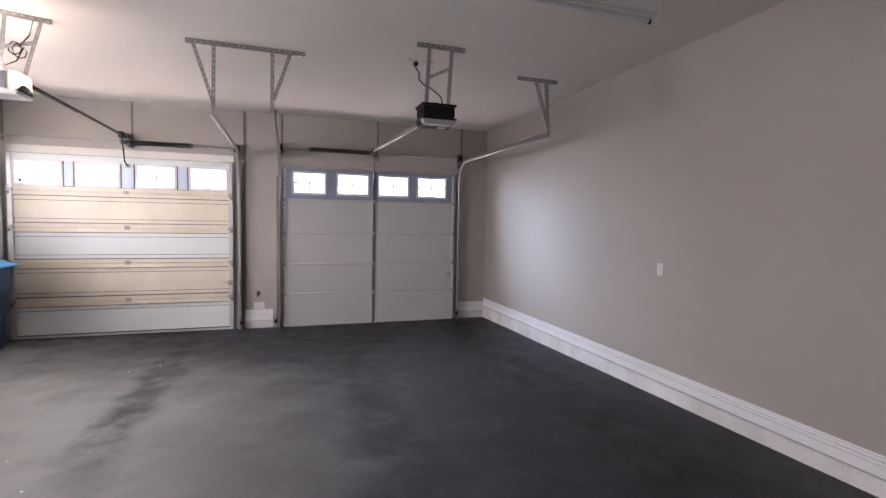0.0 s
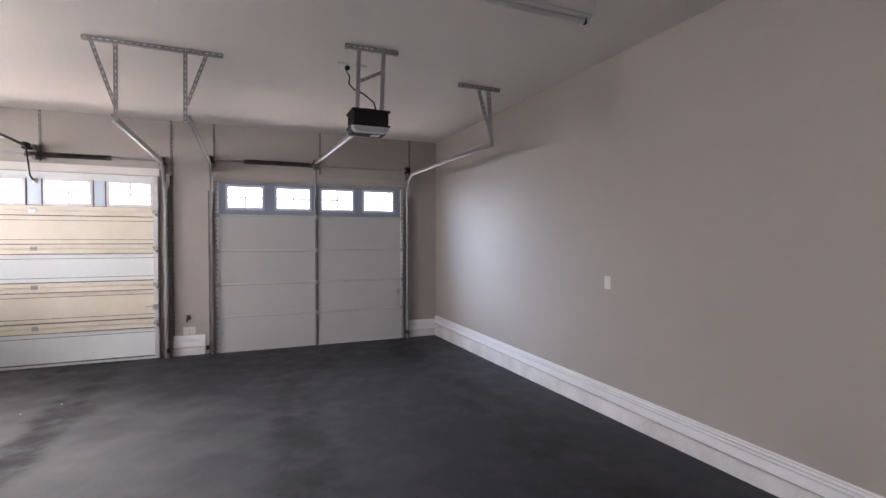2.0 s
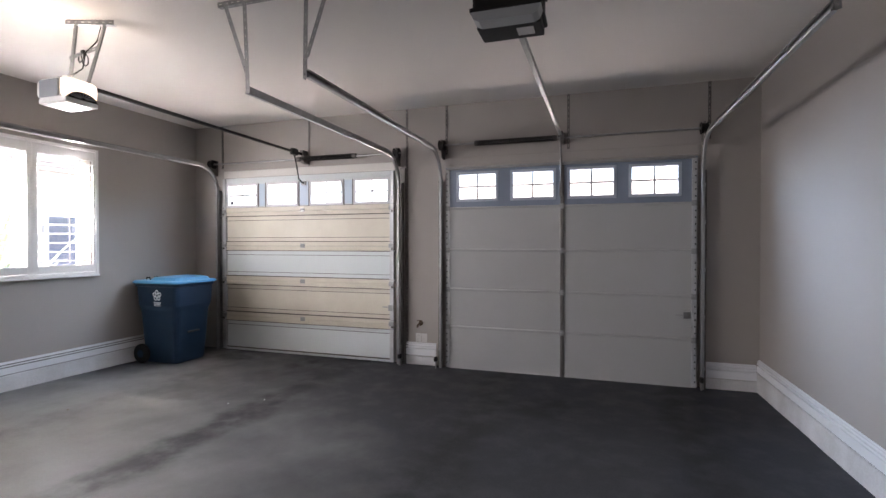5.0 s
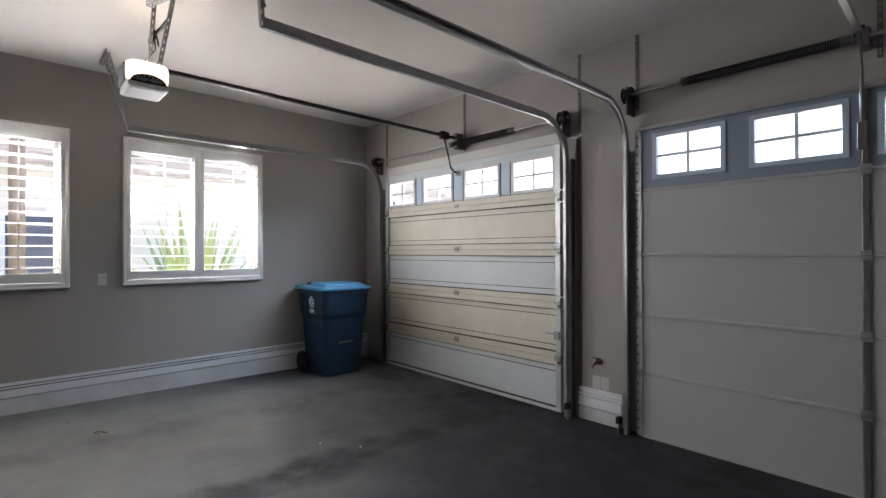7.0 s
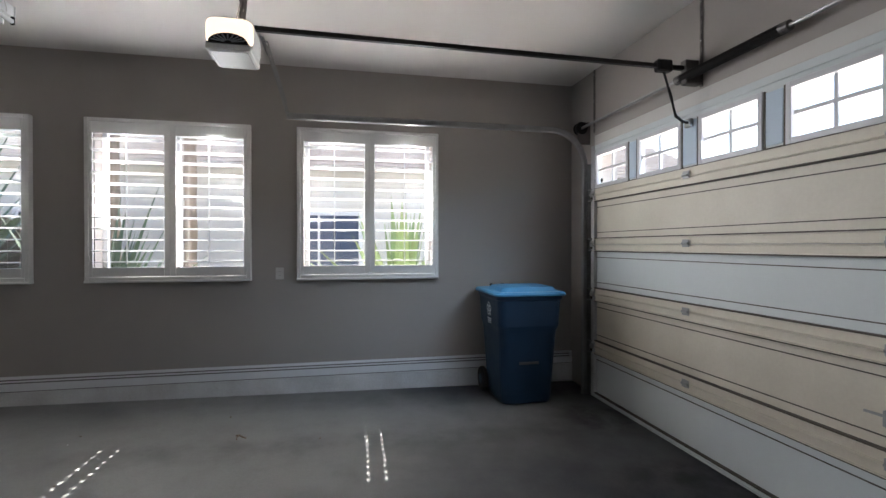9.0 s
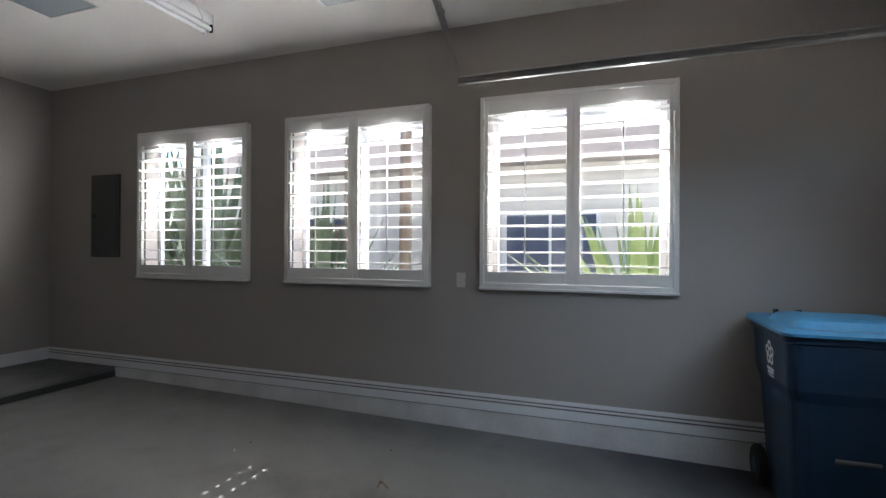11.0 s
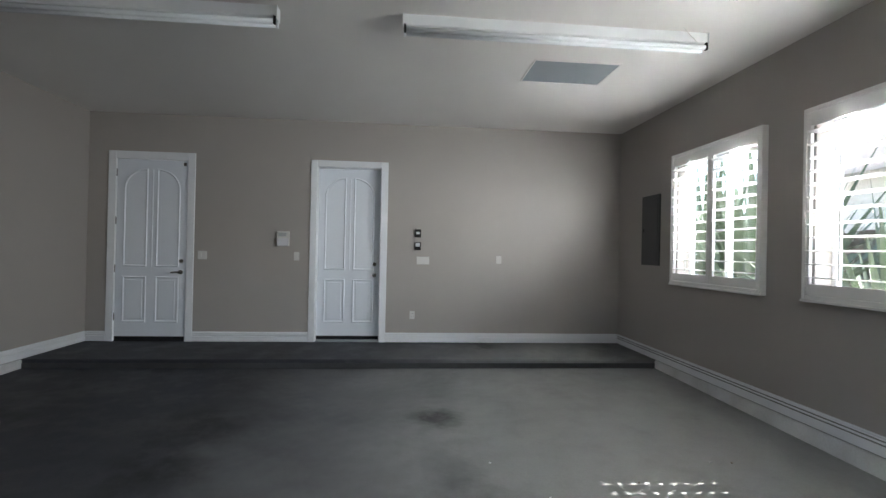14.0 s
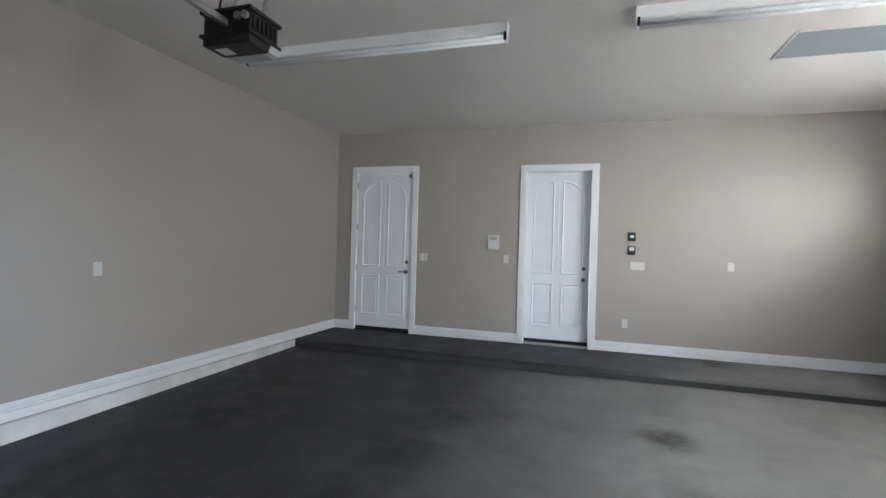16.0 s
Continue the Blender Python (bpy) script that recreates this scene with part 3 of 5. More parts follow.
YD = 7.757
SPLIT1 = (0.03, 0.522, 1.045, 1.54, 2.035, 2.525)
g1 = thing("garage_door", ((D1[0] + D1[1]) / 2, YD, SPLIT1[0]), "closed sectional garage door with cream rails, pale panels and four windows", "garage door", "garage doors")
W1 = [(-3.413, -2.926), (-2.719, -2.252), (-2.005, -1.55), (-1.328, -0.868)]
for i, (za, zb) in enumerate(zip(SPLIT1, SPLIT1[1:])):
    a, b = D1
    sec = bmesh.new()
    if i < 4:
        box(a, b, YD + 0.02, YD + 0.045, za + 0.002, zb - 0.002, sec)
        sect = part("section", sec, M_PANEL, g1, "pale blue-white panel" if i in (0, 2) else "cream panel")
        if i in (1, 3):
            sect.data.materials[0] = M_CREAM
        for p, q, nm in ((za + 0.002, za + (0.03 if i == 0 else 0.06), "bottom_rail"), (zb - 0.06, zb - 0.002, "top_rail")):
            part(nm, prism([(YD + 0.02, p), (YD - 0.018, p), (YD - 0.018, p + 0.004), (YD, p + 0.006), (YD, q - 0.006), (YD - 0.018, q - 0.004), (YD - 0.018, q), (YD + 0.02, q)], "x", a, b), M_PANEL if p < 0.1 else M_CREAM, sect, "" if p < 0.1 else "cream rail")
        # shadow gaps beside the rails, coloured in as dark strips
        for zl, nm in ((zb - 0.069, "upper_edge"), (za + (0.032 if i == 0 else 0.060), "lower_edge")):
            part(nm, box(a + 0.02, b - 0.02, YD - 0.012, YD + 0.02, zl, zl + 0.009, bevel=0.001), M_EDGE, sect, "dark strip coloured for the shade of the rail groove")
        for zl in (zb - 0.128, za + 0.118):
            if i or zl > 0.3:
                part("panel_seam", box(a + 0.058, b - 0.058, YD + 0.014, YD + 0.021, zl, zl + 0.006), M_EDGE, sect, "thin dark seam across the panel")
    else:
        sect = part("section", frame_plate(a, b, za + 0.002, zb, YD + 0.005, YD + 0.045, [(p, q, 2.133, 2.412) for p, q in W1]), M_PANEL, g1, "white top section with four windows")
        part("bottom_rail", box(a, b, YD - 0.004, YD + 0.005, za + 0.002, za + 0.06, bevel=0.003), M_CREAM, sect, "cream rail")
        part("seam", box(a, b, YD - 0.004, YD + 0.005, za + 0.061, za + 0.067), M_EDGE, sect, "thin dark seam above the rail")
        part("top_rail", box(a, b, YD - 0.006, YD + 0.005, zb - 0.05, zb, bevel=0.003), M_PANEL, sect)
        for (p0, p), (q, q0) in zip(W1, W1[1:]):
            part("panel", box(p + 0.052, q - 0.052, YD - 0.003, YD + 0.005, 2.115, 2.43, bevel=0.004), M_PALEBLUE, sect, "pale blue raised panel")
            # the gap at each window frame is a dark strip too
            for e in (p + 0.038, q - 0.050):
                part("gap_strip", box(e, e + 0.012, YD - 0.002, YD + 0.005, 2.10, 2.44), M_EDGE, sect, "dark gap beside the window frame")
    for s0, s1 in ((a, a + 0.055), (b - 0.055, b)):
        part("end_stile", box(s0, s1, YD - 0.016, YD + 0.02, za + 0.004, zb - 0.004, bevel=0.002), M_STILE, sect, "grey steel end stile")
    if i:
        hz = za
        for hx in (a + 0.03, -2.14, b - 0.03):
            hb = box(hx - 0.035, hx + 0.035, YD - 0.026, YD - 0.018, hz - 0.02, hz + 0.035, bevel=0.002)
            rod((hx - 0.03, YD - 0.03, hz + 0.006), (hx + 0.03, YD - 0.03, hz + 0.006), 0.009, hb)
            part("hinge", hb, M_STEEL, sect, "zinc hinge")
        for s0, s1 in ((a - 0.045, a + 0.03), (b - 0.03, b + 0.07)):
            for dz in (-0.062, 0.05):
                part("roller_arm", box(s0, s1, YD - 0.034, YD - 0.0165, hz + dz, hz + dz + 0.013, bevel=0.003), M_STEEL, sect, "zinc roller arm")
            part("roller_plate", box(max(a, s0), min(b, s1), YD - 0.0262, YD - 0.0164, hz - 0.045, hz - 0.022), M_EDGE, sect, "dark roller plate")
part("outer_skin", box(D1[0], D1[1], YD + 0.0455, YD + 0.05, 0.02, 2.09), M_SHEET, g1)
light_row(g1, W1, 2.133, 2.412, YD + 0.004, YD + 0.045, M_WINFR)
part("bottom_seal", box(D1[0], D1[1], YD, YD + 0.045, 0.008, 0.03, bevel=0.004), M_RUBBER, g1, "black rubber bottom seal")
latch = box(-0.845, -0.785, YD - 0.03, YD - 0.008, 0.70, 0.775, bevel=0.004)
box(-0.93, -0.84, YD - 0.026, YD - 0.016, 0.742, 0.754, latch, 0.002)
part("latch", latch, M_STEEL, g1, "zinc slide latch")
sticker = bmesh.new()
bmesh.ops.create_circle(sticker, cap_ends=True, radius=0.022, segments=20, matrix=Matrix.Translation((-3.37, YD + 0.024, 2.17)) @ Matrix.Rotation(radians(90), 4, "X"))
part("sticker", sticker, M_BLACK, g1, "round dark sticker")

SPLIT2 = (0.012, 0.536, 1.006, 1.496, 2.013, 2.518)
g2 = thing("garage_door", ((D2[0] + D2[1]) / 2, YD, SPLIT2[0]), "closed plain white sectional garage door with four bright windows", "garage door", "garage doors")
W2 = [(0.106, 0.563), (0.776, 1.242), (1.439, 1.909), (2.104, 2.57)]
for i, (za, zb) in enumerate(zip(SPLIT2, SPLIT2[1:])):
    a, b = D2
    if i < 4:
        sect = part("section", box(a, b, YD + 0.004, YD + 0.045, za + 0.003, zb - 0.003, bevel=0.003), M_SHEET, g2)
    else:
        sect = part("section", frame_plate(a, b, za + 0.003, zb, YD + 0.004, YD + 0.045, [(p, q, 2.128, 2.425) for p, q in W2]), M_BLUEFR, g2, "blue-grey top section with windows")
    part("joint_lip", prism([(YD + 0.004, za - 0.012), (YD - 0.008, za - 0.012), (YD - 0.012, za - 0.006), (YD - 0.012, za + 0.008), (YD - 0.006, za + 0.014), (YD + 0.004, za + 0.016)] if i else [(YD + 0.004, za + 0.003), (YD - 0.006, za + 0.003), (YD - 0.006, za + 0.012), (YD + 0.004, za + 0.018)], "x", a + 0.06, b - 0.06), M_SHEET, sect)
    for s0, s1, nm in ((a, a + 0.06, "end_stile"), (1.33, 1.372, "centre_stile"), (b - 0.06, b, "end_stile")):
        if nm == "end_stile":
            bm = box(s0 + 0.004, s1 - 0.004, YD - 0.010, YD + 0.004, za + 0.02, zb - 0.02, bevel=0.003)
        else:
            bm = prism([(s0, YD + 0.004), (s0, YD - 0.01), (s0 + 0.008, YD - 0.014), (s1 - 0.008, YD - 0.014), (s1, YD - 0.01), (s1, YD + 0.004)], "z", za + 0.006, zb - 0.006)
        stile = part(nm, bm, M_STILE if nm == "end_stile" else M_DSTEEL, sect, "punched zinc end stile" if nm == "end_stile" else "zinc centre stile")
        if nm == "end_stile":
            holes = bmesh.new()
            hx, hz = s0 + (0.020 if s0 < 1 else 0.040), za + 0.075
            while hz < zb - 0.06:
                box(hx - 0.006, hx + 0.006, YD - 0.0106, YD - 0.0096, hz - 0.009, hz + 0.009, holes)
                hz += 0.072
            part("slots", holes, M_DARK, stile, "row of dark punched slots")
    if i:
        for hx in (a + 0.03, 1.351, b - 0.03):
            hb = box(hx - 0.03, hx + 0.03, YD - 0.02, YD - 0.0145, za - 0.03, za + 0.03, bevel=0.002)
            rod((hx - 0.028, YD - 0.02, za), (hx + 0.028, YD - 0.02, za), 0.006, hb)
            part("hinge", hb, M_STEEL, sect, "zinc hinge")
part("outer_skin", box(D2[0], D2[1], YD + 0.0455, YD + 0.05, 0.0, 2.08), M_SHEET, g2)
light_row(g2, W2, 2.128, 2.425, YD + 0.003, YD + 0.045, M_BLUEWIN)
part("top_strut", prism([(YD + 0.004, 2.49), (YD - 0.05, 2.49), (YD - 0.05, 2.496), (YD - 0.006, 2.498), (YD - 0.006, 2.524), (YD + 0.004, 2.524)], "x", D2[0] + 0.02, D2[1] - 0.02), M_STEEL, g2, "bright zinc strut along the top edge")
part("bottom_seal", box(D2[0], D2[1], YD + 0.004, YD + 0.045, -0.004, 0.012, bevel=0.003), M_RUBBER, g2, "black rubber bottom seal")
latch = box(2.625, 2.69, YD - 0.035, YD - 0.008, 0.77, 0.845, bevel=0.004)
box(2.55, 2.63, YD - 0.028, YD - 0.018, 0.80, 0.812, latch, 0.002)
part("latch", latch, M_STEEL, g2, "zinc slide latch")
solid("trim", box(D1[0] - 0.02, D1[1] + 0.02, YN - 0.02, YN, 2.54, 2.64, bevel=0.004), M_HEADER, "pale header board above the cream garage door", "trim", kind="structure")
solid("trim", box(D2[0] - 0.02, D2[1] + 0.02, YN - 0.02, YN, 2.545, 2.65, bevel=0.004), M_WALL, "painted header board above the garage door", "trim", kind="structure")


# ---- tracks, springs and hangers ----
def door_track(x, zh, y_end, mouth):
    """Channel track: up the jamb, round the bend, back under the ceiling. mouth: +1 opens towards +x."""
    t = thing("door_track", (x, 7.70, 0.02), "galvanised steel garage door track with curved corner", "door track", "garage door tracks")
    yv, rad = 7.695, 0.36
    path, frames = [], []
    U = Vector((mouth, 0, 0))
    for z in (0.03, 1.0, 2.0, zh - rad):
        path.append((x, yv, z))
        frames.append((U, Vector((0, -1, 0))))
    for i in range(1, 10):
        an = radians(90 * i / 9)
        path.append((x, yv - rad + rad * math.cos(an), zh - rad + rad * math.sin(an)))
        frames.append((U, Vector((0, -math.cos(an), -math.sin(an)))))
    path.append((x, y_end, zh))
    frames.append((U, Vector((0, 0, -1))))
    prof = [(0, 0.028), (0, -0.028), (0.024, -0.028), (0.03, -0.02), (0.03, -0.014), (0.027, -0.014), (0.027, -0.019), (0.022, -0.025), (0.003, -0.025), (0.003, 0.025), (0.022, 0.025), (0.03, 0.016), (0.033, 0.018), (0.026, 0.028)]
    part("rail", sweep(prof, path, frames), M_STEEL, t)
    jamb = box(x - mouth * 0.018 - 0.008, x - mouth * 0.018 + 0.008, 7.72, YN - 0.002, 0.02, 2.36, bevel=0.002)
    # wall angles away from the windows get darker steel, shade put into the colour
    part("wall_angle", jamb, M_STEEL if x < -3 else M_DSTEEL, t, "dull grey steel wall angle")
    for z in (0.25, 0.8, 1.3, 1.8, 2.2):
        part("bracket", box(min(x - mouth * 0.012, x), max(x - mouth * 0.012, x), 7.685, 7.735, z - 0.02, z + 0.02, bevel=0.002), M_STEEL, t)
    return t


TRACKS = ((-3.565, 2.685, 4.81, 1), (-0.668, 2.69, 4.92, -1), (-0.128, 2.715, 4.83, 1), (2.815, 2.715, 4.80, -1))
for x, zh, ye, mo in TRACKS:
    door_track(x, zh, ye, mo)
solid("jamb_angle", box(-0.70, -0.622, 7.775, YN, 0.0, 2.55, bevel=0.003), M_JAMB, "dull steel jamb cover beside the cream garage door", "jamb")
for x, z0 in ((-3.558, 2.68), (-2.074, 2.66), (-0.61, 0.02), (-0.072, 2.70), (1.415, 2.68), (2.879, 2.70)):
    st = thing("wall_strap", (x, YN, z0), "thin dull steel strap fixed upright on the wall", "strap", "wall straps")
    part("strap", punched((x - 0.014, YN - 0.008, z0), (x - 0.014, YN - 0.008, ZC), (0.028, 0, 0), (0, 0.006, 0), pitch=0.06), M_DSTEEL, st)
    for zz in (z0 + 0.05, (z0 + ZC) / 2, ZC - 0.05):
        part("bolt", rod((x, YN - 0.013, zz), (x, YN - 0.008, zz), 0.008, n=6), M_STEEL, st)


def torsion(x0, x1, z, s0, s1, xc):
    y = 7.70
    t = thing("torsion_spring", ((x0 + x1) / 2, y, z), "black garage door torsion spring on a steel shaft with cable drums", "torsion spring", "torsion springs")
    part("shaft", rod((x0, y, z), (x1, y, z), 0.0125, n=12), M_STEEL, t)
    pts, turns, n = [], int((s1 - s0) / 0.0125), 8
    for i in range(turns * n + 1):
        an = 2 * math.pi * i / n
        pts.append((s0 + (s1 - s0) * i / (turns * n), y + 0.029 * math.cos(an), z + 0.029 * math.sin(an)))
    part("coil", tube(pts, 0.0058, n=5), M_SPRING, t, "black oiled coil")
    for c in (s0, s1):
        part("cone", rod((c - 0.025, y, z), (c + 0.025, y, z), 0.034, n=14, r2=0.03), M_DSTEEL, t)
    part("centre_bracket", box(xc - 0.03, xc + 0.03, y - 0.02, YN, z - 0.06, z + 0.05, bevel=0.006), M_DSTEEL, t)
    for c in (x0 + 0.05, x1 - 0.05):
        d = rod((c - 0.03, y, z), (c + 0.03, y, z), 0.052, n=18)
        rod((c - 0.034, y, z), (c - 0.03, y, z), 0.064, d, 18)
        rod((c + 0.03, y, z), (c + 0.034, y, z), 0.064, d, 18)
        part("drum", d, M_BLACK, t, "dark cable drum")
        part("end_bracket", box(c - 0.006, c + 0.006, y - 0.03, YN, z - 0.16, z + 0.07, bevel=0.003), M_DSTEEL, t)
    return t


torsion(-3.70, -0.66, 2.735, -2.168, -1.314, -2.10)
torsion(-0.15, 2.86, 2.795, 0.346, 1.268, 1.35)


def hanger(name, bar, struts, label):
    """Angle iron on the ceiling with struts down to the track ends."""
    (xa, ya), (xb, yb) = bar
    h = thing(name, ((xa + xb) / 2, (ya + yb) / 2, ZC), label, "track hanger", "track hangers")
    part("ceiling_bar", angle_iron((xa, ya, ZC - 0.036), (xb, yb, ZC - 0.036), (0, 0, 1), (0, 1, 0)), M_STEEL, h)
    for (p, q) in struts:
        d = Vector(q) - Vector(p)
        part("strut", angle_iron(p, q, Vector((1, 0, 0)) - d.normalized() * d.normalized().x, (0, 1, 0), 0.032), M_STEEL, h, "punched steel angle strut")
    return h


hanger("track_hanger", ((-0.877, 4.85), (0.155, 4.85)),
       [((-0.66, 4.85, ZC - 0.02), (-0.675, 4.90, 2.66)), ((-0.835, 4.858, ZC - 0.02), (-0.675, 4.905, 2.77)),
        ((-0.155, 4.85, ZC - 0.02), (-0.16, 4.84, 2.69)), ((0.01, 4.858, ZC - 0.02), (-0.145, 4.845, 2.84))], "galvanised punched-angle hanger holding two door tracks")
hanger("track_hanger", ((2.389, 4.76), (2.887, 4.76)),
       [((2.74, 4.77, ZC - 0.02), (2.80, 4.80, 2.69)), ((2.62, 4.778, ZC - 0.02), (2.795, 4.806, 2.78))], "punched-angle hanger holding the track by the side wall")
hanger("track_hanger", ((-3.74, 4.62), (-3.34, 4.62)),
       [((-3.60, 4.63, ZC - 0.02), (-3.56, 4.82, 2.66)), ((-3.46, 4.638, ZC - 0.02), (-3.552, 4.79, 2.80))], "punched-angle hanger holding the track by the windows")

# openers
o2 = thing("garage_opener", (1.32, 4.42, 2.60), "dark garage door opener with unlit lens hung from the ceiling", "garage opener", "garage openers")
x0, x1, y0, y1 = 1.165, 1.49, 4.215, 4.475
body = box(x0 + 0.012, x1 - 0.012, y0 + 0.012, y1 - 0.012, 2.665, 2.778, bevel=0.01, seg=2)
case = part("case", body, M_BLACK, o2)
for i in range(6):
    yy = y0 + 0.03 + i * 0.036
    part("rib", box(x0 + 0.004, x0 + 0.014, yy, yy + 0.016, 2.685, 2.762, bevel=0.002), M_BLACK, case)
    part("rib", box(x1 - 0.014, x1 - 0.004, yy, yy + 0.016, 2.685, 2.762, bevel=0.002), M_BLACK, case)
part("top_plate", box(x0 - 0.004, x1 + 0.004, y0 - 0.004, y1 + 0.004, 2.774, 2.795, bevel=0.006, seg=2), M_BLACK, o2)
part("lower_rim", box(x0 - 0.004, x1 + 0.004, y0 - 0.004, y1 + 0.004, 2.648, 2.668, bevel=0.006, seg=2), M_BLACK, o2)
part("motor_hump", rod((1.32, 4.35, 2.793), (1.32, 4.35, 2.822), 0.06, n=18, r2=0.045), M_BLACK, o2)
lens = prism([(x0, 2.65), (x1, 2.65), (x1 - 0.015, 2.615), (x1 - 0.04, 2.603), (x0 + 0.04, 2.603), (x0 + 0.015, 2.615)], "y", y0, y0 + 0.085)
part("lens", lens, M_LENS, o2, "frosted unlit lens")
part("bottom_pan", box(x0 + 0.01, x1 - 0.01, y0 + 0.085, y1 - 0.01, 2.605, 2.65, bevel=0.008, seg=2), M_BLACK, o2)
part("label_plate", box(1.36, 1.44, 4.34, 4.42, 2.6025, 2.606), M_PLATE, o2, "pale sticker on the underside")
for px in (1.20, 1.245):
    part("lamp_socket", rod((px, y1 - 0.012, 2.745), (px, y1 + 0.008, 2.745), 0.021, n=16), M_STEEL, o2, "shiny round socket")
rail = prism([(1.315, 0.0), (1.345, 0.0), (1.345, 0.035), (1.315, 0.035)], "y", 0, 1)
for v in rail.verts:
    f = v.co.y
    v.co.y = 4.44 + (7.72 - 4.44) * f
    v.co.z = v.co.z + 2.70 + (2.815 - 2.70) * f
part("rail", rail, M_STEEL, o2, "steel trolley rail")
part("header_bracket", box(1.305, 1.355, 7.70, YN - 0.001, 2.79, 2.87, bevel=0.004), M_BLACK, o2)
part("door_arm", tube([(1.335, 7.60, 2.80), (1.337, 7.66, 2.72), (1.338, 7.70, 2.60), (1.338, 7.725, 2.40), (1.338, 7.735, 2.22)], 0.011, n=8), M_DSTEEL, o2)
part("arm_bracket", box(1.315, 1.36, 7.715, 7.75, 2.13, 2.30, bevel=0.005), M_DSTEEL, o2)
part("ceiling_plate", angle_iron((1.10, 4.20, ZC - 0.036), (1.56, 4.20, ZC - 0.036), (0, 0, 1), (0, 1, 0)), M_STEEL, o2)
for px in (1.205, 1.42):
    part("strut", plain_angle((px, 4.205, ZC - 0.02), (px + 0.005, 4.30, 2.79)), M_STEEL, o2, "plain steel strut")
part("brace", punched((1.21, 4.24, 3.0), (1.44, 4.235, 3.12), (0, 0, 0.03), (0, 0.003, 0)), M_STEEL, o2)
part("cord", tube([(1.21, 4.66, 3.30), (1.19, 4.60, 3.22), (1.19, 4.45, 3.12), (1.16, 4.35, 3.03), (1.20, 4.33, 2.98), (1.30, 4.40, 2.97), (1.40, 4.42, 2.91), (1.43, 4.41, 2.79)], 0.006, n=6), M_BLACK, o2, "black power cord")
for px in (1.175, 1.34):
    j = solid("ceiling_outlet", box(px - 0.055, px + 0.055, 4.65, 4.73, ZC - 0.022, ZC, bevel=0.006), M_PLATE, "white outlet box on the ceiling beside the opener", "outlet", "ceiling outlets")
part("plug", box(1.19, 1.235, 4.655, 4.695, ZC - 0.055, ZC - 0.0225, bevel=0.006), M_BLACK, o2)

o1 = thing("garage_opener", (-2.13, 4.66, 2.65), "white garage door opener with a warm glowing lens", "garage opener", "garage openers")
x0, x1, y0, y1 = -2.31, -1.985, 4.55, 4.805
part("case", box(x0 + 0.05, x1 - 0.05, y0 + 0.004, y1 - 0.004, 2.66, 2.815, bevel=0.012, seg=2), M_OPWHITE, o1)
part("end_panel", box(x0 + 0.06, x1 - 0.07, y0 - 0.008, y0 + 0.006, 2.672, 2.80, bevel=0.005, seg=2), M_OPGREY, o1, "blue-grey end panel")


def lens_cover(xa, xb):
    """A bulging lens on the side of the case."""
    bm = bmesh.new()
    rows = []
    cy, cz = (y0 + y1) / 2, 2.742
    for i in range(7):
        an = radians(90 * i / 6)
        k = math.cos(an) * 0.22 + 0.78
        row = []
        for j in range(28):
            c, d = math.cos(2 * math.pi * j / 28), math.sin(2 * math.pi * j / 28)
            row.append(bm.verts.new((xa + (xb - xa) * math.sin(an), cy + (y1 - y0) / 2 * k * math.copysign(abs(c) ** 0.4, c), cz + 0.077 * k * math.copysign(abs(d) ** 0.4, d))))
        rows.append(row)
    for s_, t_ in zip(rows, rows[1:]):
        for j in range(28):
            bm.faces.new((s_[j], s_[(j + 1) % 28], t_[(j + 1) % 28], t_[j]))
    bm.faces.new(rows[0])
    bm.faces.new(rows[-1])
    return bm


part("lamp_lens", lens_cover(x1 - 0.052, x1), M_LIT, o1, "warm glowing lens", smooth=True)
part("lamp_lens", lens_cover(x0 + 0.052, x0), M_OPWHITE, o1, "white unlit lens cover", smooth=True)
ym = (y0 + y1) / 2
arch = [(ym - 0.115, 2.664)] + [(ym - 0.105 * math.cos(radians(180 * i / 12)), 2.668 + 0.055 * math.sin(radians(180 * i / 12))) for i in range(13)] + [(ym + 0.115, 2.664)]
grille = part("grille", prism(arch, "x", x1 - 0.03, x1 + 0.003), M_BLACK, o1, "dark half-round vent")
for i in range(9):
    an = radians(18 + 18 * i)
    c = Vector((x1 + 0.004, ym, 2.669))
    part("vent_rib", rod(c + Vector((0, math.cos(an) * 0.02, math.sin(an) * 0.012)), c + Vector((0, math.cos(an) * 0.095, math.sin(an) * 0.045)), 0.0035, n=5), M_OPGREY, grille)
part("bottom_pan", box(x0 + 0.03, x1 - 0.003, y0 + 0.006, y1 - 0.006, 2.630, 2.666, bevel=0.012, seg=3), M_OPWHITE, o1)
part("bottom_cover", box(x0 + 0.035, x1 - 0.03, y0 + 0.025, y1 - 0.025, 2.627, 2.631, bevel=0.001), M_LENS, o1, "grey frosted cover underneath")
rail = box(-2.144, -2.116, 0, 1, 0, 0.028)
for v in rail.verts:
    f = v.co.y
    v.co.y = y1 - 0.02 + (7.73 - y1 + 0.02) * f
    v.co.z += 2.808 - 0.018 * f
part("rail", rail, M_BLACK, o1, "dark trolley rail")
part("header_bracket", box(-2.16, -2.10, 7.70, YN - 0.001, 2.79, 2.86, bevel=0.004), M_DSTEEL, o1)
part("trolley", box(-2.16, -2.10, 7.48, 7.60, 2.765, 2.85, bevel=0.01), M_BLACK, o1)
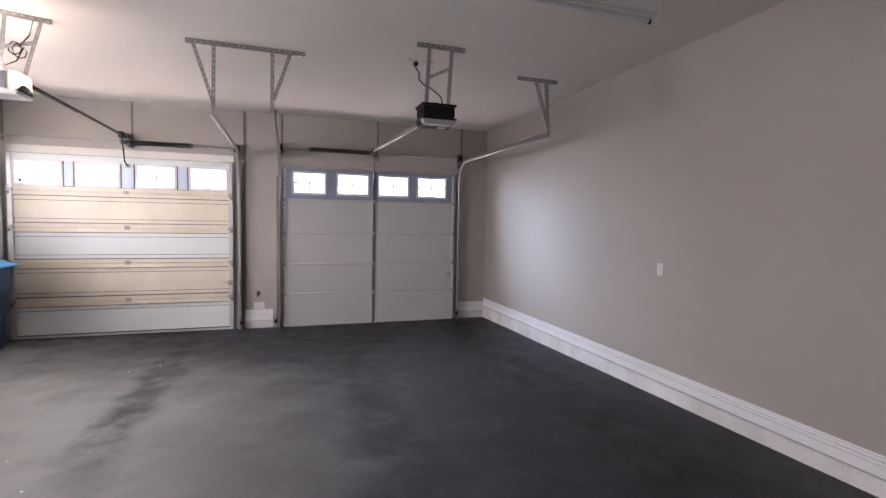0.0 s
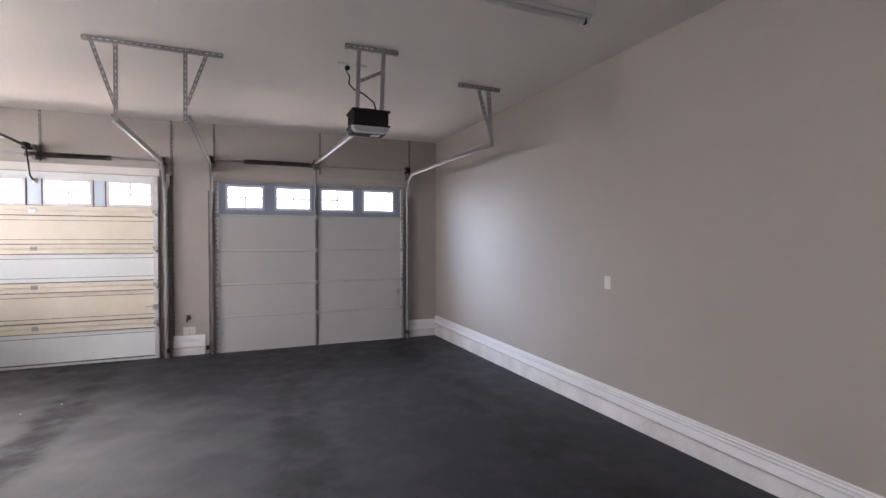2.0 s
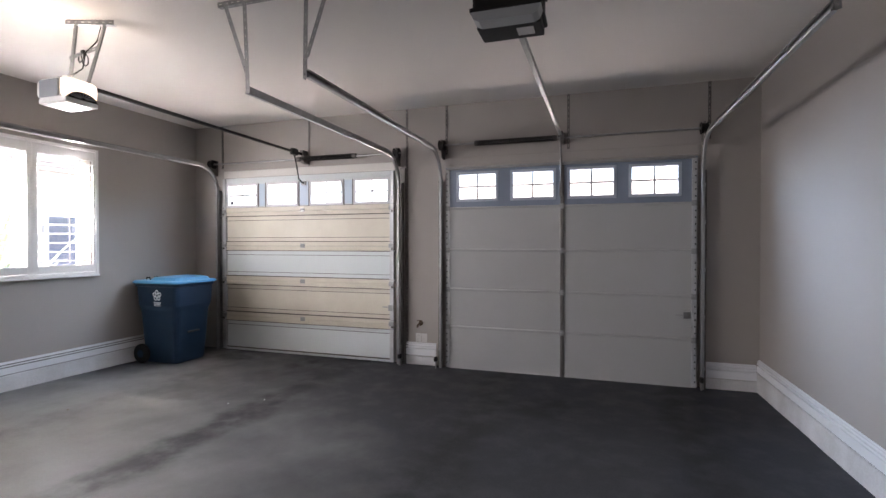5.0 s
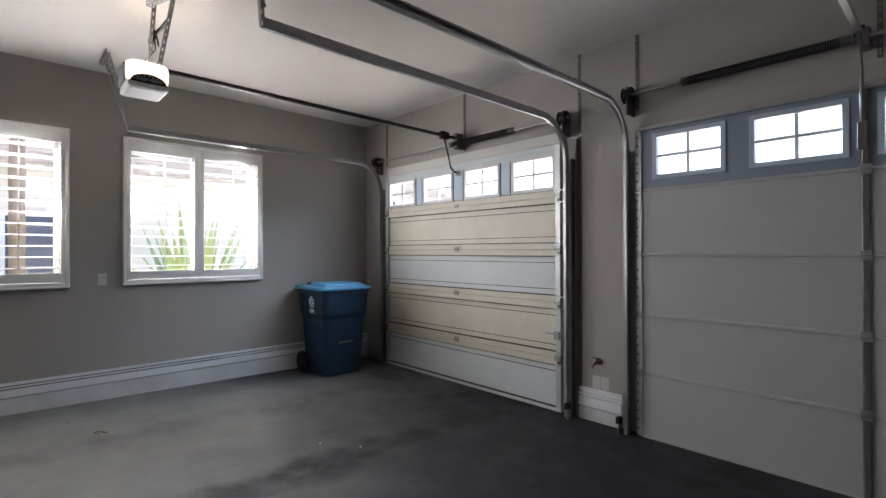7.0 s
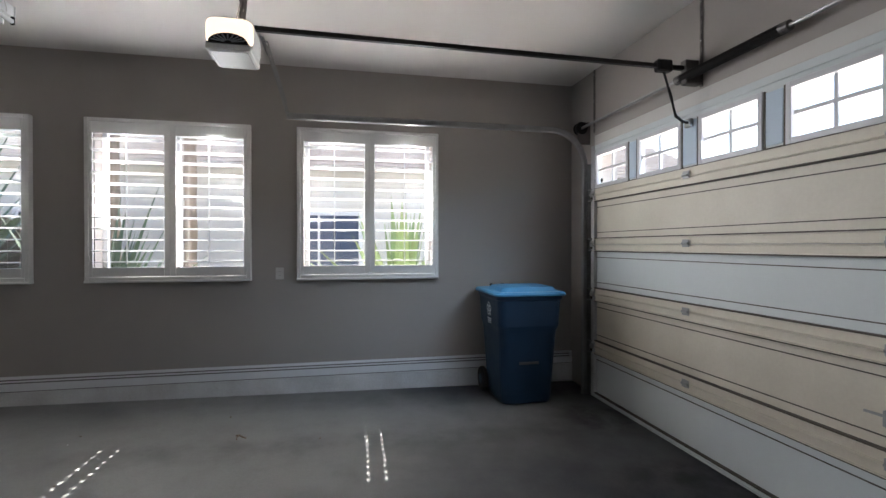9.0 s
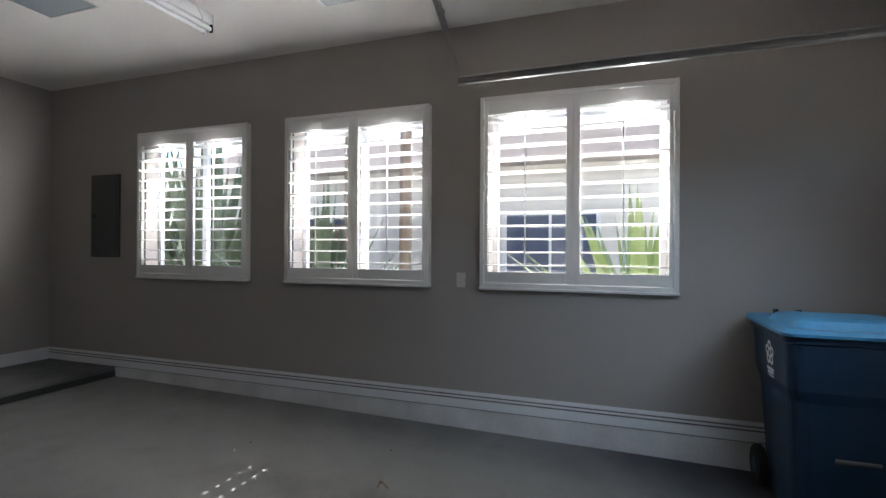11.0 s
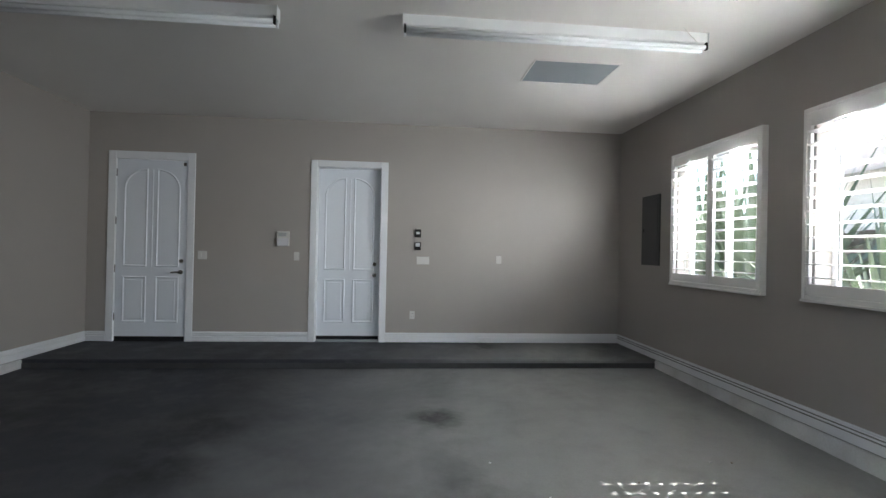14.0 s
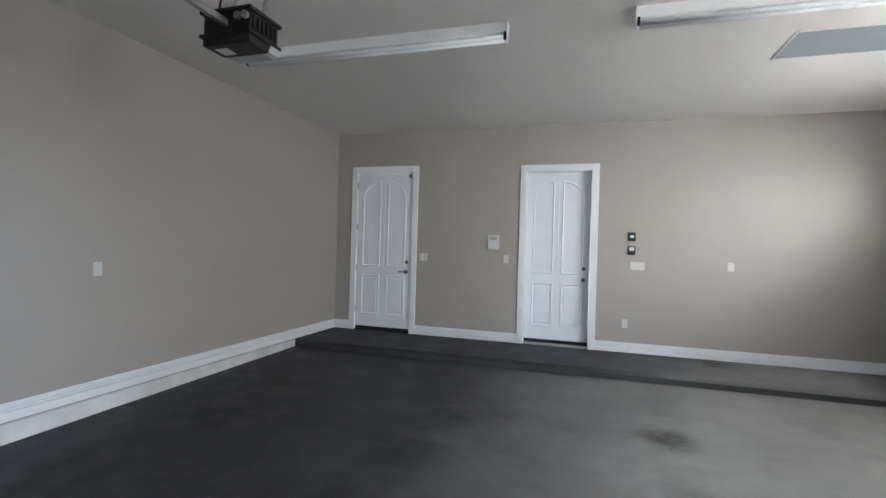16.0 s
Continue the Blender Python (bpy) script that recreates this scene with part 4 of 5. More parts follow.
part("door_arm", tube([(-2.13, 7.54, 2.78), (-2.13, 7.60, 2.60), (-2.13, 7.64, 2.46), (-2.12, 7.69, 2.42), (-2.11, 7.735, 2.41)], 0.011, n=8), M_BLACK, o1)
part("arm_bracket", box(-2.15, -2.09, 7.725, 7.757, 2.38, 2.44, bevel=0.004), M_STEEL, o1)
part("ceiling_plate", angle_iron((-2.20, 4.70, ZC - 0.036), (-1.85, 4.82, ZC - 0.036), (0, 0, 1), (-0.32, 0.95, 0)), M_STEEL, o1)
for p, q in (((-2.14, 4.725, ZC - 0.02), (-2.18, 4.70, 2.80)), ((-1.93, 4.80, ZC - 0.02), (-2.03, 4.73, 2.80))):
    part("strut", angle_iron(p, q, (1, 0, 0), (0, 1, 0), 0.03), M_STEEL, o1, "punched steel strut")
part("brace", punched((-2.165, 4.705, 3.0), (-1.97, 4.775, 3.08), (0, 0, 0.03), (0, 0.003, 0)), M_STEEL, o1)
loops = [(-1.98, 4.82, ZC - 0.02), (-2.0, 4.80, 3.16)]
loops += [(-2.09 + 0.045 * math.cos(0.9 * k) + 0.004 * k, 4.73 + 0.02 * math.sin(0.7 * k), 3.04 + 0.05 * math.sin(0.9 * k) - 0.003 * k) for k in range(16)]
loops += [(-2.06, 4.73, 2.93), (-2.12, 4.70, 2.88), (-2.22, 4.66, 2.86), (-2.25, 4.63, 2.812)]
part("cord", tube(loops, 0.005, n=6), M_BLACK, o1, "coiled black cord")
solid("ceiling_outlet", box(-2.05, -1.93, 4.80, 4.90, ZC - 0.018, ZC, bevel=0.005), M_PLATE, "white outlet box on the ceiling above the lit opener", "outlet", "ceiling outlets")


# ---- strip lights, hatch ----
def strip_light(x0, x1, y):
    t = thing("strip_light", ((x0 + x1) / 2, y, ZC), "unlit white fluorescent strip light under the ceiling", "strip light", "strip lights")
    part("channel", prism([(y - 0.036, ZC), (y + 0.036, ZC), (y + 0.036, ZC - 0.078), (y + 0.026, ZC - 0.088), (y - 0.026, ZC - 0.088), (y - 0.036, ZC - 0.078)], "x", x0 + 0.004, x1 - 0.004), M_FIX, t)
    for c in (x0, x1 - 0.006):
        part("end_cap", box(c, c + 0.006, y - 0.048, y + 0.048, ZC - 0.1, ZC, bevel=0.001), M_FIX, t)
    for dy in (-0.036, 0.036):
        tb = part("tube", rod((x0 + 0.03, y + dy, ZC - 0.118), (x1 - 0.03, y + dy, ZC - 0.118), 0.0185, n=14), M_TUBE, t, "frosted white tube", smooth=True)
        for c in (x0 + 0.018, x1 - 0.018):
            part("socket", box(c - 0.009, c + 0.009, y + dy - 0.014, y + dy + 0.014, ZC - 0.14, ZC - 0.08, bevel=0.003), M_BLACK if dy > 0 else M_FIX, t)
    return t


strip_light(0.095, 2.52, 2.86)
strip_light(-3.27, -0.83, 2.86)
solid("loose_wire", tube([(-3.02, 2.96, ZC - 0.002), (-3.04, 2.97, ZC - 0.03), (-3.08, 2.95, ZC - 0.05), (-3.13, 2.93, ZC - 0.07), (-3.16, 2.91, ZC - 0.082)], 0.003, n=6), M_PLATE, "thin white wire beside the strip light", "wire")
h = thing("attic_hatch", (-2.465, 1.95, ZC), "grey-blue flush attic hatch panel in the ceiling", "hatch")
part("panel", box(-2.87, -2.06, 1.66, 2.20, ZC - 0.006, ZC, bevel=0.002), M_HATCH, h)
part("edge_trim", box(-2.885, -2.87, 1.645, 2.215, ZC - 0.012, ZC, bevel=0.003), M_CEIL, h)
part("edge_trim", box(-2.06, -2.045, 1.645, 2.215, ZC - 0.012, ZC, bevel=0.003), M_CEIL, h)
part("edge_trim", box(-2.87, -2.06, 1.645, 1.66, ZC - 0.012, ZC, bevel=0.003), M_CEIL, h)
part("edge_trim", box(-2.87, -2.06, 2.20, 2.215, ZC - 0.012, ZC, bevel=0.003), M_CEIL, h)


# ---- house doors ----
def bead(points, y, w=0.02, t=0.012):
    """A closed half-round moulding loop on a door face that looks towards +y. points: (x, z)."""
    bm = bmesh.new()
    n = len(points)
    rings = []
    for i in range(n):
        p, c, q = Vector(points[i - 1]), Vector(points[i]), Vector(points[(i + 1) % n])
        d0, d1 = (c - p).normalized(), (q - c).normalized()
        m = Vector((-(d0 + d1).y, (d0 + d1).x))
        m = m.normalized() / max(0.5, m.length / 2)
        ring = []
        for u, v in ((-1, 0), (-0.7, 0.75), (0, 1), (0.7, 0.6), (1, 0)):
            e = c + m * (u * w / 2)
            ring.append(bm.verts.new((e.x, y + v * t, e.y)))
        rings.append(ring)
    for i in range(n):
        s, r = rings[i], rings[(i + 1) % n]
        for k in range(4):
            bm.faces.new((s[k], s[k + 1], r[k + 1], r[k]))
    return bm


def house_door(name, a, b, z0, z1, yf, recess, outer, top, hinges, label):
    d = thing(name, ((a + b) / 2, yf, z0), label, "door", kind="structure")
    slab = part("slab", box(a + 0.004, b - 0.004, yf - 0.045, yf, z0, z1, bevel=0.003), M_DOOR, d)
    w = b - a
    h = z1 - z0
    xs = ((a + 0.12 * w, a + 0.425 * w), (a + 0.575 * w, a + 0.88 * w))
    for k, (p, q) in enumerate(xs):
        zl, zt, zs = z0 + 0.40 * h, z0 + 0.945 * h, z0 + 0.835 * h
        arc = []
        for i in range(11):
            an = radians(90 * i / 10)
            if k == 0:
                arc.append((q - (q - p) * math.sin(an), zs + (zt - zs) * math.cos(an)))
            else:
                arc.append((p + (q - p) * math.cos(an), zs + (zt - zs) * math.sin(an)))
        loop = [(p, zl), (q, zl)] + arc if k == 0 else [(p, zl), (q, zl)] + arc
        part("panel_moulding", bead(loop, yf, 0.024, 0.014), M_DOOR, slab)
        lo = [(p, z0 + 0.085 * h), (q, z0 + 0.085 * h), (q, z0 + 0.335 * h), (p, z0 + 0.335 * h)]
        part("panel_moulding", bead(lo, yf, 0.024, 0.014), M_DOOR, slab)
        m = 0.035
        part("raised_panel", box(p + m, q - m, yf - 0.004, yf + 0.006, z0 + 0.085 * h + m, z0 + 0.335 * h - m, bevel=0.004), M_DOOR, slab)
    part("flat_rib", box((a + b) / 2 - 0.012, (a + b) / 2 + 0.012, yf - 0.002, yf + 0.005, z0 + 0.40 * h, z0 + 0.945 * h, bevel=0.002), M_DOOR, slab)
    jw = bmesh.new()
    box(a - 0.001, a + 0.003, YS - 0.2, YS + 0.004, PLAT, z1 + 0.008, jw)
    box(b - 0.003, b + 0.001, YS - 0.2, YS + 0.004, PLAT, z1 + 0.008, jw)
    box(a + 0.003, b - 0.003, YS - 0.2, YS + 0.004, z1 + 0.004, z1 + 0.008, jw)
    part("jamb", jw, M_TRIM, d)
    oa, ob = outer
    cs = bmesh.new()
    box(oa, a + 0.002, YS, YS + 0.02, PLAT, top, cs, 0.004)
    box(b - 0.002, ob, YS, YS + 0.02, PLAT, top, cs, 0.004)
    box(a + 0.002, b - 0.002, YS, YS + 0.02, z1 + 0.006, top, cs, 0.004)
    part("casing", cs, M_TRIM, d)
    part("threshold", box(a + 0.004, b - 0.004, YS - 0.19, YS + 0.005, PLAT, PLAT + 0.014, bevel=0.004), M_STILE if recess else M_DARK, d)
    part("sweep", box(a + 0.004, b - 0.004, yf - 0.04, yf - 0.012, PLAT + 0.014, z0, bevel=0.0), M_DARK, d, "dark gap with rubber door sweep")
    for z in hinges:
        hb = rod((b - 0.004, yf + 0.008, z - 0.05), (b - 0.004, yf + 0.008, z + 0.05), 0.008, n=8)
        part("hinge", hb, M_DSTEEL, d, "dark hinge")
    return d


d_e = house_door("door_1", DE[0], DE[1], 0.285, 2.685, YS - 0.006, False, (1.972, 3.095), 2.795, (2.50, 1.85, 1.2, 0.55), "white eight-foot door with arched panels, closed")
lev = rod((2.143, YS - 0.006, 1.165), (2.143, YS + 0.012, 1.165), 0.03, n=18)
rod((2.143, YS + 0.012, 1.165), (2.143, YS + 0.045, 1.165), 0.011, lev, 10)
tube([(2.143, YS + 0.045, 1.165), (2.193, YS + 0.05, 1.168), (2.253, YS + 0.046, 1.16)], 0.009, lev)
part("lever_handle", lev, M_KNOB, d_e, "dark nickel lever handle")
part("deadbolt", rod((2.138, YS - 0.006, 1.315), (2.138, YS + 0.022, 1.315), 0.028, n=18, r2=0.022), M_KNOB, d_e, "dark nickel deadbolt")
part("closer_latch", box(2.093, 2.128, YS - 0.006, YS + 0.014, 2.615, 2.66, bevel=0.004), M_KNOB, d_e, "small metal latch at the top corner")
YF = YS - 0.125
d_f = house_door("door_2", DF[0], DF[1], 0.285, 2.67, YF, True, (-0.651, 0.421), 2.765, (), "white door with arched panels set back in its frame, closed")
kn = rod((-0.474, YF, 1.16), (-0.474, YF + 0.01, 1.16), 0.03, n=18)
rod((-0.474, YF + 0.01, 1.16), (-0.474, YF + 0.04, 1.16), 0.011, kn, 10)
rod((-0.474, YF + 0.04, 1.16), (-0.474, YF + 0.065, 1.16), 0.026, kn, 16, 0.022)
part("door_knob", kn, M_KNOB, d_f, "satin nickel door knob", smooth=False)
part("deadbolt", rod((-0.474, YF, 1.315), (-0.474, YF + 0.028, 1.315), 0.03, n=18, r2=0.022), M_KNOB, d_f, "satin nickel deadbolt")


# ---- plates and wall fittings ----
def wall_box(name, side, u0, u1, z0, z1, depth, material, label, category, group="", bevel=0.003):
    """A fitting on a wall. side: s, n, e, w; u runs along the wall."""
    if side == "s":
        bm = box(u0, u1, YS, YS + depth, z0, z1, bevel=bevel, seg=2)
        at = ((u0 + u1) / 2, YS, z0)
    elif side == "n":
        bm = box(u0, u1, YN - depth, YN, z0, z1, bevel=bevel, seg=2)
        at = ((u0 + u1) / 2, YN, z0)
    elif side == "e":
        bm = box(XE - depth, XE, u0, u1, z0, z1, bevel=bevel, seg=2)
        at = (XE, (u0 + u1) / 2, z0)
    else:
        bm = box(XW, XW + depth, u0, u1, z0, z1, bevel=bevel, seg=2)
        at = (XW, (u0 + u1) / 2, z0)
    t = thing(name, at, label, category, group)
    part("plate", bm, material, t)
    return t


def on_wall(t, name, side, u0, u1, z0, z1, d0, d1, material, label=""):
    if side == "s":
        bm = box(u0, u1, YS + d0, YS + d1, z0, z1, bevel=0.0015)
    elif side == "n":
        bm = box(u0, u1, YN - d1, YN - d0, z0, z1, bevel=0.0015)
    elif side == "e":
        bm = box(XE - d1, XE - d0, u0, u1, z0, z1, bevel=0.0015)
    else:
        bm = box(XW + d0, XW + d1, u0, u1, z0, z1, bevel=0.0015)
    return part(name, bm, material, t, label)


def socket_face(t, side, uc, zc):
    for dz in (-0.02, 0.02):
        on_wall(t, "socket", side, uc - 0.016, uc + 0.016, zc + dz - 0.013, zc + dz + 0.013, 0.005, 0.008, M_PLATE)
        for du in (-0.006, 0.006):
            on_wall(t, "slot", side, uc + du - 0.001, uc + du + 0.001, zc + dz - 0.005, zc + dz + 0.005, 0.0079, 0.0084, M_DARK)


t = wall_box("light_switch", "s", 1.80, 1.92, 1.348, 1.462, 0.006, M_PLATE, "white double rocker switch plate beside the door", "switch", "wall plates")
for c in (1.834, 1.886):
    on_wall(t, "rocker", "s", c - 0.016, c + 0.016, 1.372, 1.438, 0.005, 0.009, M_PLATE)
t = wall_box("light_switch", "s", 0.562, 0.634, 1.355, 1.472, 0.006, M_PLATE, "white single rocker switch plate beside the door", "switch", "wall plates")
on_wall(t, "rocker", "s", 0.582, 0.614, 1.38, 1.447, 0.005, 0.009, M_PLATE)
t = wall_box("alarm_keypad", "s", 0.70, 0.868, 1.55, 1.756, 0.032, M_PLATE, "off-white wall alarm keypad with a hinged cover", "alarm keypad", bevel=0.008)
on_wall(t, "cover", "s", 0.708, 0.86, 1.555, 1.66, 0.031, 0.037, M_WINFR)
on_wall(t, "screen", "s", 0.735, 0.845, 1.685, 1.735, 0.031, 0.034, M_LENS, "grey screen")
for zc, inner in ((1.772, M_PRINT), (1.59, M_PRINT)):
    t = wall_box("door_remote", "s", -1.13, -1.04, zc - 0.058, zc + 0.058, 0.028, M_BLACK, "black wall button of the garage opener", "wall button", "opener wall buttons", bevel=0.008)
    if zc > 1.7:
        on_wall(t, "button", "s", -1.11, -1.06, zc - 0.012, zc + 0.02, 0.027, 0.032, M_PRINT, "white lozenge button")
    else:
        on_wall(t, "button", "s", -1.115, -1.055, zc - 0.005, zc + 0.045, 0.027, 0.032, M_PRINT, "white square button")
wall_box("blank_plate", "s", -1.255, -1.077, 1.333, 1.44, 0.005, M_PLATE, "white triple switch plate", "switch", "wall plates")
t = wall_box("wall_outlet", "s", -1.062, -0.99, 0.552, 0.665, 0.006, M_PLATE, "white wall outlet low on the back wall", "outlet", "wall outlets")
socket_face(t, "s", -1.026, 0.608)
wall_box("blank_plate", "s", -2.30, -2.225, 1.36, 1.472, 0.005, M_PLATE, "small off-white blank wall plate", "wall plate", "wall plates")
t = wall_box("light_switch", "e", 3.565, 3.642, 1.232, 1.348, 0.006, M_PLATE, "white rocker switch plate on the side wall", "switch", "wall plates")
on_wall(t, "rocker", "e", 3.587, 3.62, 1.257, 1.323, 0.005, 0.009, M_PLATE)
t = wall_box("wall_outlet", "w", 4.648, 4.724, 1.196, 1.314, 0.006, M_PLATE, "white wall outlet between two windows", "outlet", "wall outlets")
socket_face(t, "w", 4.686, 1.255)
t = wall_box("wall_outlet", "n", -0.49, -0.415, 0.308, 0.42, 0.006, M_PLATE, "white wall outlet above the kerb between the garage doors", "outlet", "wall outlets")
socket_face(t, "n", -0.452, 0.364)
t = wall_box("blank_plate", "n", -0.41, -0.335, 0.308, 0.42, 0.006, M_PLATE, "white blank plate beside the outlet", "wall plate", "wall plates")
on_wall(t, "screw", "n", -0.376, -0.369, 0.36, 0.367, 0.005, 0.008, M_DSTEEL)
t = wall_box("breaker_panel", "w", 0.405, 0.835, 1.40, 2.30, 0.018, M_GREYBOX, "dark grey metal electrical breaker panel set in the wall", "breaker panel")
on_wall(t, "door", "w", 0.44, 0.80, 1.45, 2.25, 0.017, 0.024, M_GREYBOX)
on_wall(t, "catch", "w", 0.455, 0.475, 1.83, 1.87, 0.023, 0.03, M_BLACK)
wall_box("paint_patch_plate", "n", 3.05, 3.12, 0.315, 0.40, 0.004, M_WALL, "small pale patch plate above the baseboard", "wall plate", "wall plates")
bib = thing("hose_bib", (-0.43, YN, 0.55), "dull brass hose bib between the garage doors", "hose bib")
part("flange", rod((-0.42, YN, 0.55), (-0.42, YN - 0.012, 0.55), 0.03, n=16), M_BRASS, bib)
part("spout", tube([(-0.42, YN - 0.01, 0.55), (-0.42, YN - 0.06, 0.55), (-0.43, YN - 0.09, 0.54), (-0.435, YN - 0.10, 0.51)], 0.012), M_BRASS, bib)
hd = rod((-0.42, YN - 0.06, 0.56), (-0.42, YN - 0.06, 0.59), 0.006, n=8)
box(-0.455, -0.385, YN - 0.068, YN - 0.052, 0.588, 0.598, hd, 0.003)
part("handle", hd, M_BRASS, bib)
for x in (-0.655, -0.17, 2.79):
    s = thing("safety_sensor", (x, 7.66, fz(7.66)), "small black safety sensor at the foot of the track", "sensor", "safety sensors")
    part("body", box(x - 0.018, x + 0.018, 7.63, 7.69, 0.11, 0.165, bevel=0.006), M_BLACK, s)
    part("bracket", box(x - 0.004, x + 0.004, 7.65, 7.70, fz(7.66) - 0.001, 0.112), M_STEEL, s)


# ---- recycling bin ----
def rounded(x0, x1, y0, y1, z, r, n=5):
    pts = []
    for cx, cy, a0 in ((x1 - r, y1 - r, 0), (x0 + r, y1 - r, 90), (x0 + r, y0 + r, 180), (x1 - r, y0 + r, 270)):
        for i in range(n):
            an = radians(a0 + 90 * i / (n - 1))
            pts.append((cx + r * math.cos(an), cy + r * math.sin(an), z))
    return pts


def loft(rings, bm=None):
    bm = bm or bmesh.new()
    rows = [[bm.verts.new(p) for p in ring] for ring in rings]
    k = len(rows[0])
    for s, t in zip(rows, rows[1:]):
        for i in range(k):
            bm.faces.new((s[i], s[(i + 1) % k], t[(i + 1) % k], t[i]))
    bm.faces.new(rows[0][::-1])
    bm.faces.new(rows[-1])
    return bm


def recycling_bin():
    fx0, fx1, fy0, fy1 = BIN
    g = fz((fy0 + fy1) / 2)
    b = thing("recycling_bin", ((fx0 + fx1) / 2, (fy0 + fy1) / 2, g), "blue wheeled recycling bin with a lighter blue lid", "recycling bin")

    def ring(z, inset, r):
        return rounded(fx0 + inset, fx1 - inset * 1.2, fy0 + inset, fy1 - inset, z, r)
    T = BIN_TOP
    part("body", loft([ring(g + 0.012, 0.105, 0.07), ring(g + 0.03, 0.097, 0.075), ring(T - 0.40, 0.064, 0.07), ring(T - 0.36, 0.060, 0.07), ring(T - 0.30, 0.045, 0.06), ring(T - 0.06, 0.034, 0.06), ring(T - 0.05, 0.022, 0.06), ring(T - 0.012, 0.02, 0.06)]), M_BIN, b, "dark blue ribbed body")
    lid = bmesh.new()
    loft([rounded(fx0, fx1, fy0, fy1, T - 0.014, 0.06), rounded(fx0 - 0.002, fx1 + 0.004, fy0 - 0.004, fy1 + 0.004, T + 0.002, 0.06), rounded(fx0 + 0.01, fx1 - 0.012, fy0 + 0.012, fy1 - 0.012, T + 0.022, 0.06)], lid)
    lidp = part("lid", lid, M_LID, b, "light blue lid")
    hump = loft([rounded(fx0 + 0.22, fx1 - 0.05, fy0 + 0.06, fy1 - 0.06, T + 0.018, 0.06), rounded(fx0 + 0.26, fx1 - 0.08, fy0 + 0.09, fy1 - 0.09, T + 0.06, 0.06), rounded(fx0 + 0.32, fx1 - 0.12, fy0 + 0.13, fy1 - 0.13, T + 0.07, 0.05)])
    part("crown", hump, M_LID, lidp)
    for yy in (fy0 + 0.14, fy0 + 0.26):
        part("grip", tube([(fx0 + 0.10, yy, T + 0.015), (fx0 + 0.11, yy, T + 0.05), (fx0 + 0.16, yy, T + 0.055), (fx0 + 0.18, yy, T + 0.02)], 0.009, n=6), M_BLACK, lidp, "dark lid grip")
    part("handle", tube([(fx0 + 0.01, fy0 + 0.08, T - 0.05), (fx0 - 0.045, fy0 + 0.09, T - 0.02), (fx0 - 0.05, (fy0 + fy1) / 2, T - 0.018), (fx0 - 0.045, fy1 - 0.09, T - 0.02), (fx0 + 0.01, fy1 - 0.08, T - 0.05)], 0.014), M_BIN, b)
    part("axle", rod((fx0 + 0.12, fy0 + 0.03, g + 0.125), (fx0 + 0.12, fy1 - 0.03, g + 0.125), 0.011), M_DSTEEL, b)
    for yy in (fy0 + 0.032, fy1 - 0.082):
        tyre = rod((fx0 + 0.12, yy, g + 0.125), (fx0 + 0.12, yy + 0.05, g + 0.125), 0.125, n=24)
        bmesh.ops.bevel(tyre, geom=[e for e in tyre.edges if abs(e.verts[0].co.y - e.verts[1].co.y) < 1e-5], offset=0.012, segments=2, affect="EDGES")
        wheel = part("wheel", tyre, M_RUBBER, b, "black rubber wheel")
        part("hub", rod((fx0 + 0.12, yy - 0.003, g + 0.125), (fx0 + 0.12, yy + 0.053, g + 0.125), 0.05, n=16), M_BIN, wheel)
    part("lift_bar", rod((fx1 - 0.097, fy0 + 0.25, g + 0.40), (fx1 - 0.097, fy1 - 0.25, g + 0.40), 0.014), M_DSTEEL, b, "grey lift bar")
    # printed emblem: a ring of five petals and two bars
    cx, cz = fx0 + 0.40, T - 0.165

    def face_y(z):
        return fy0 + 0.034 + (T - 0.06 - z) / 0.24 * 0.011 - 0.0025
    em = bmesh.new()
    for i in range(5):
        an = radians(90 + 72 * i)
        c = (cx + 0.043 * math.cos(an), cz + 0.043 * math.sin(an))
        vs_o, vs_i = [], []
        for j in range(14):
            ph = 2 * math.pi * j / 14
            for lst, r in ((vs_o, 0.030), (vs_i, 0.013)):
                px, pz = c[0] + r * math.cos(ph), c[1] + r * math.sin(ph)
                lst.append(em.verts.new((px, face_y(pz), pz)))
        for j in range(14):
            em.faces.new((vs_o[j], vs_o[(j + 1) % 14], vs_i[(j + 1) % 14], vs_i[j]))
    for dz, w, hh in ((-0.092, 0.06, 0.009), (-0.112, 0.05, 0.008), (-0.130, 0.055, 0.004)):
        v = [em.verts.new((cx + u, face_y(cz + dz + k), cz + dz + k)) for u, k in ((-w, -hh), (w, -hh), (w, hh), (-w, hh))]
        em.faces.new(v)
    part("emblem", em, M_PRINT, b, "white printed emblem")


recycling_bin()

# small bits of grit on the slab
rng = random.Random(4)
for k in range(9):
    gx, gy = rng.uniform(-3.6, -1.2), rng.uniform(3.0, 6.4)
    bm = bmesh.new()
    bmesh.ops.create_icosphere(bm, subdivisions=1, radius=0.006, matrix=Matrix.Translation((gx, gy, fz(gy) + 0.003)) @ Matrix.Diagonal((rng.uniform(0.7, 2), rng.uniform(0.7, 1.6), 0.7, 1)))
    solid("grit", bm, M_TRUNK if k % 2 else M_PRINT, "tiny crumb of debris lying on the concrete", "debris", "floor debris")


# a dry curled leaf on the slab below the windows
twig = tube([(-3.0, 4.50, fz(4.5) + 0.006), (-2.985, 4.525, fz(4.5) + 0.016), (-2.965, 4.545, fz(4.5) + 0.012), (-2.945, 4.58, fz(4.5) + 0.004)], 0.0055, n=5)
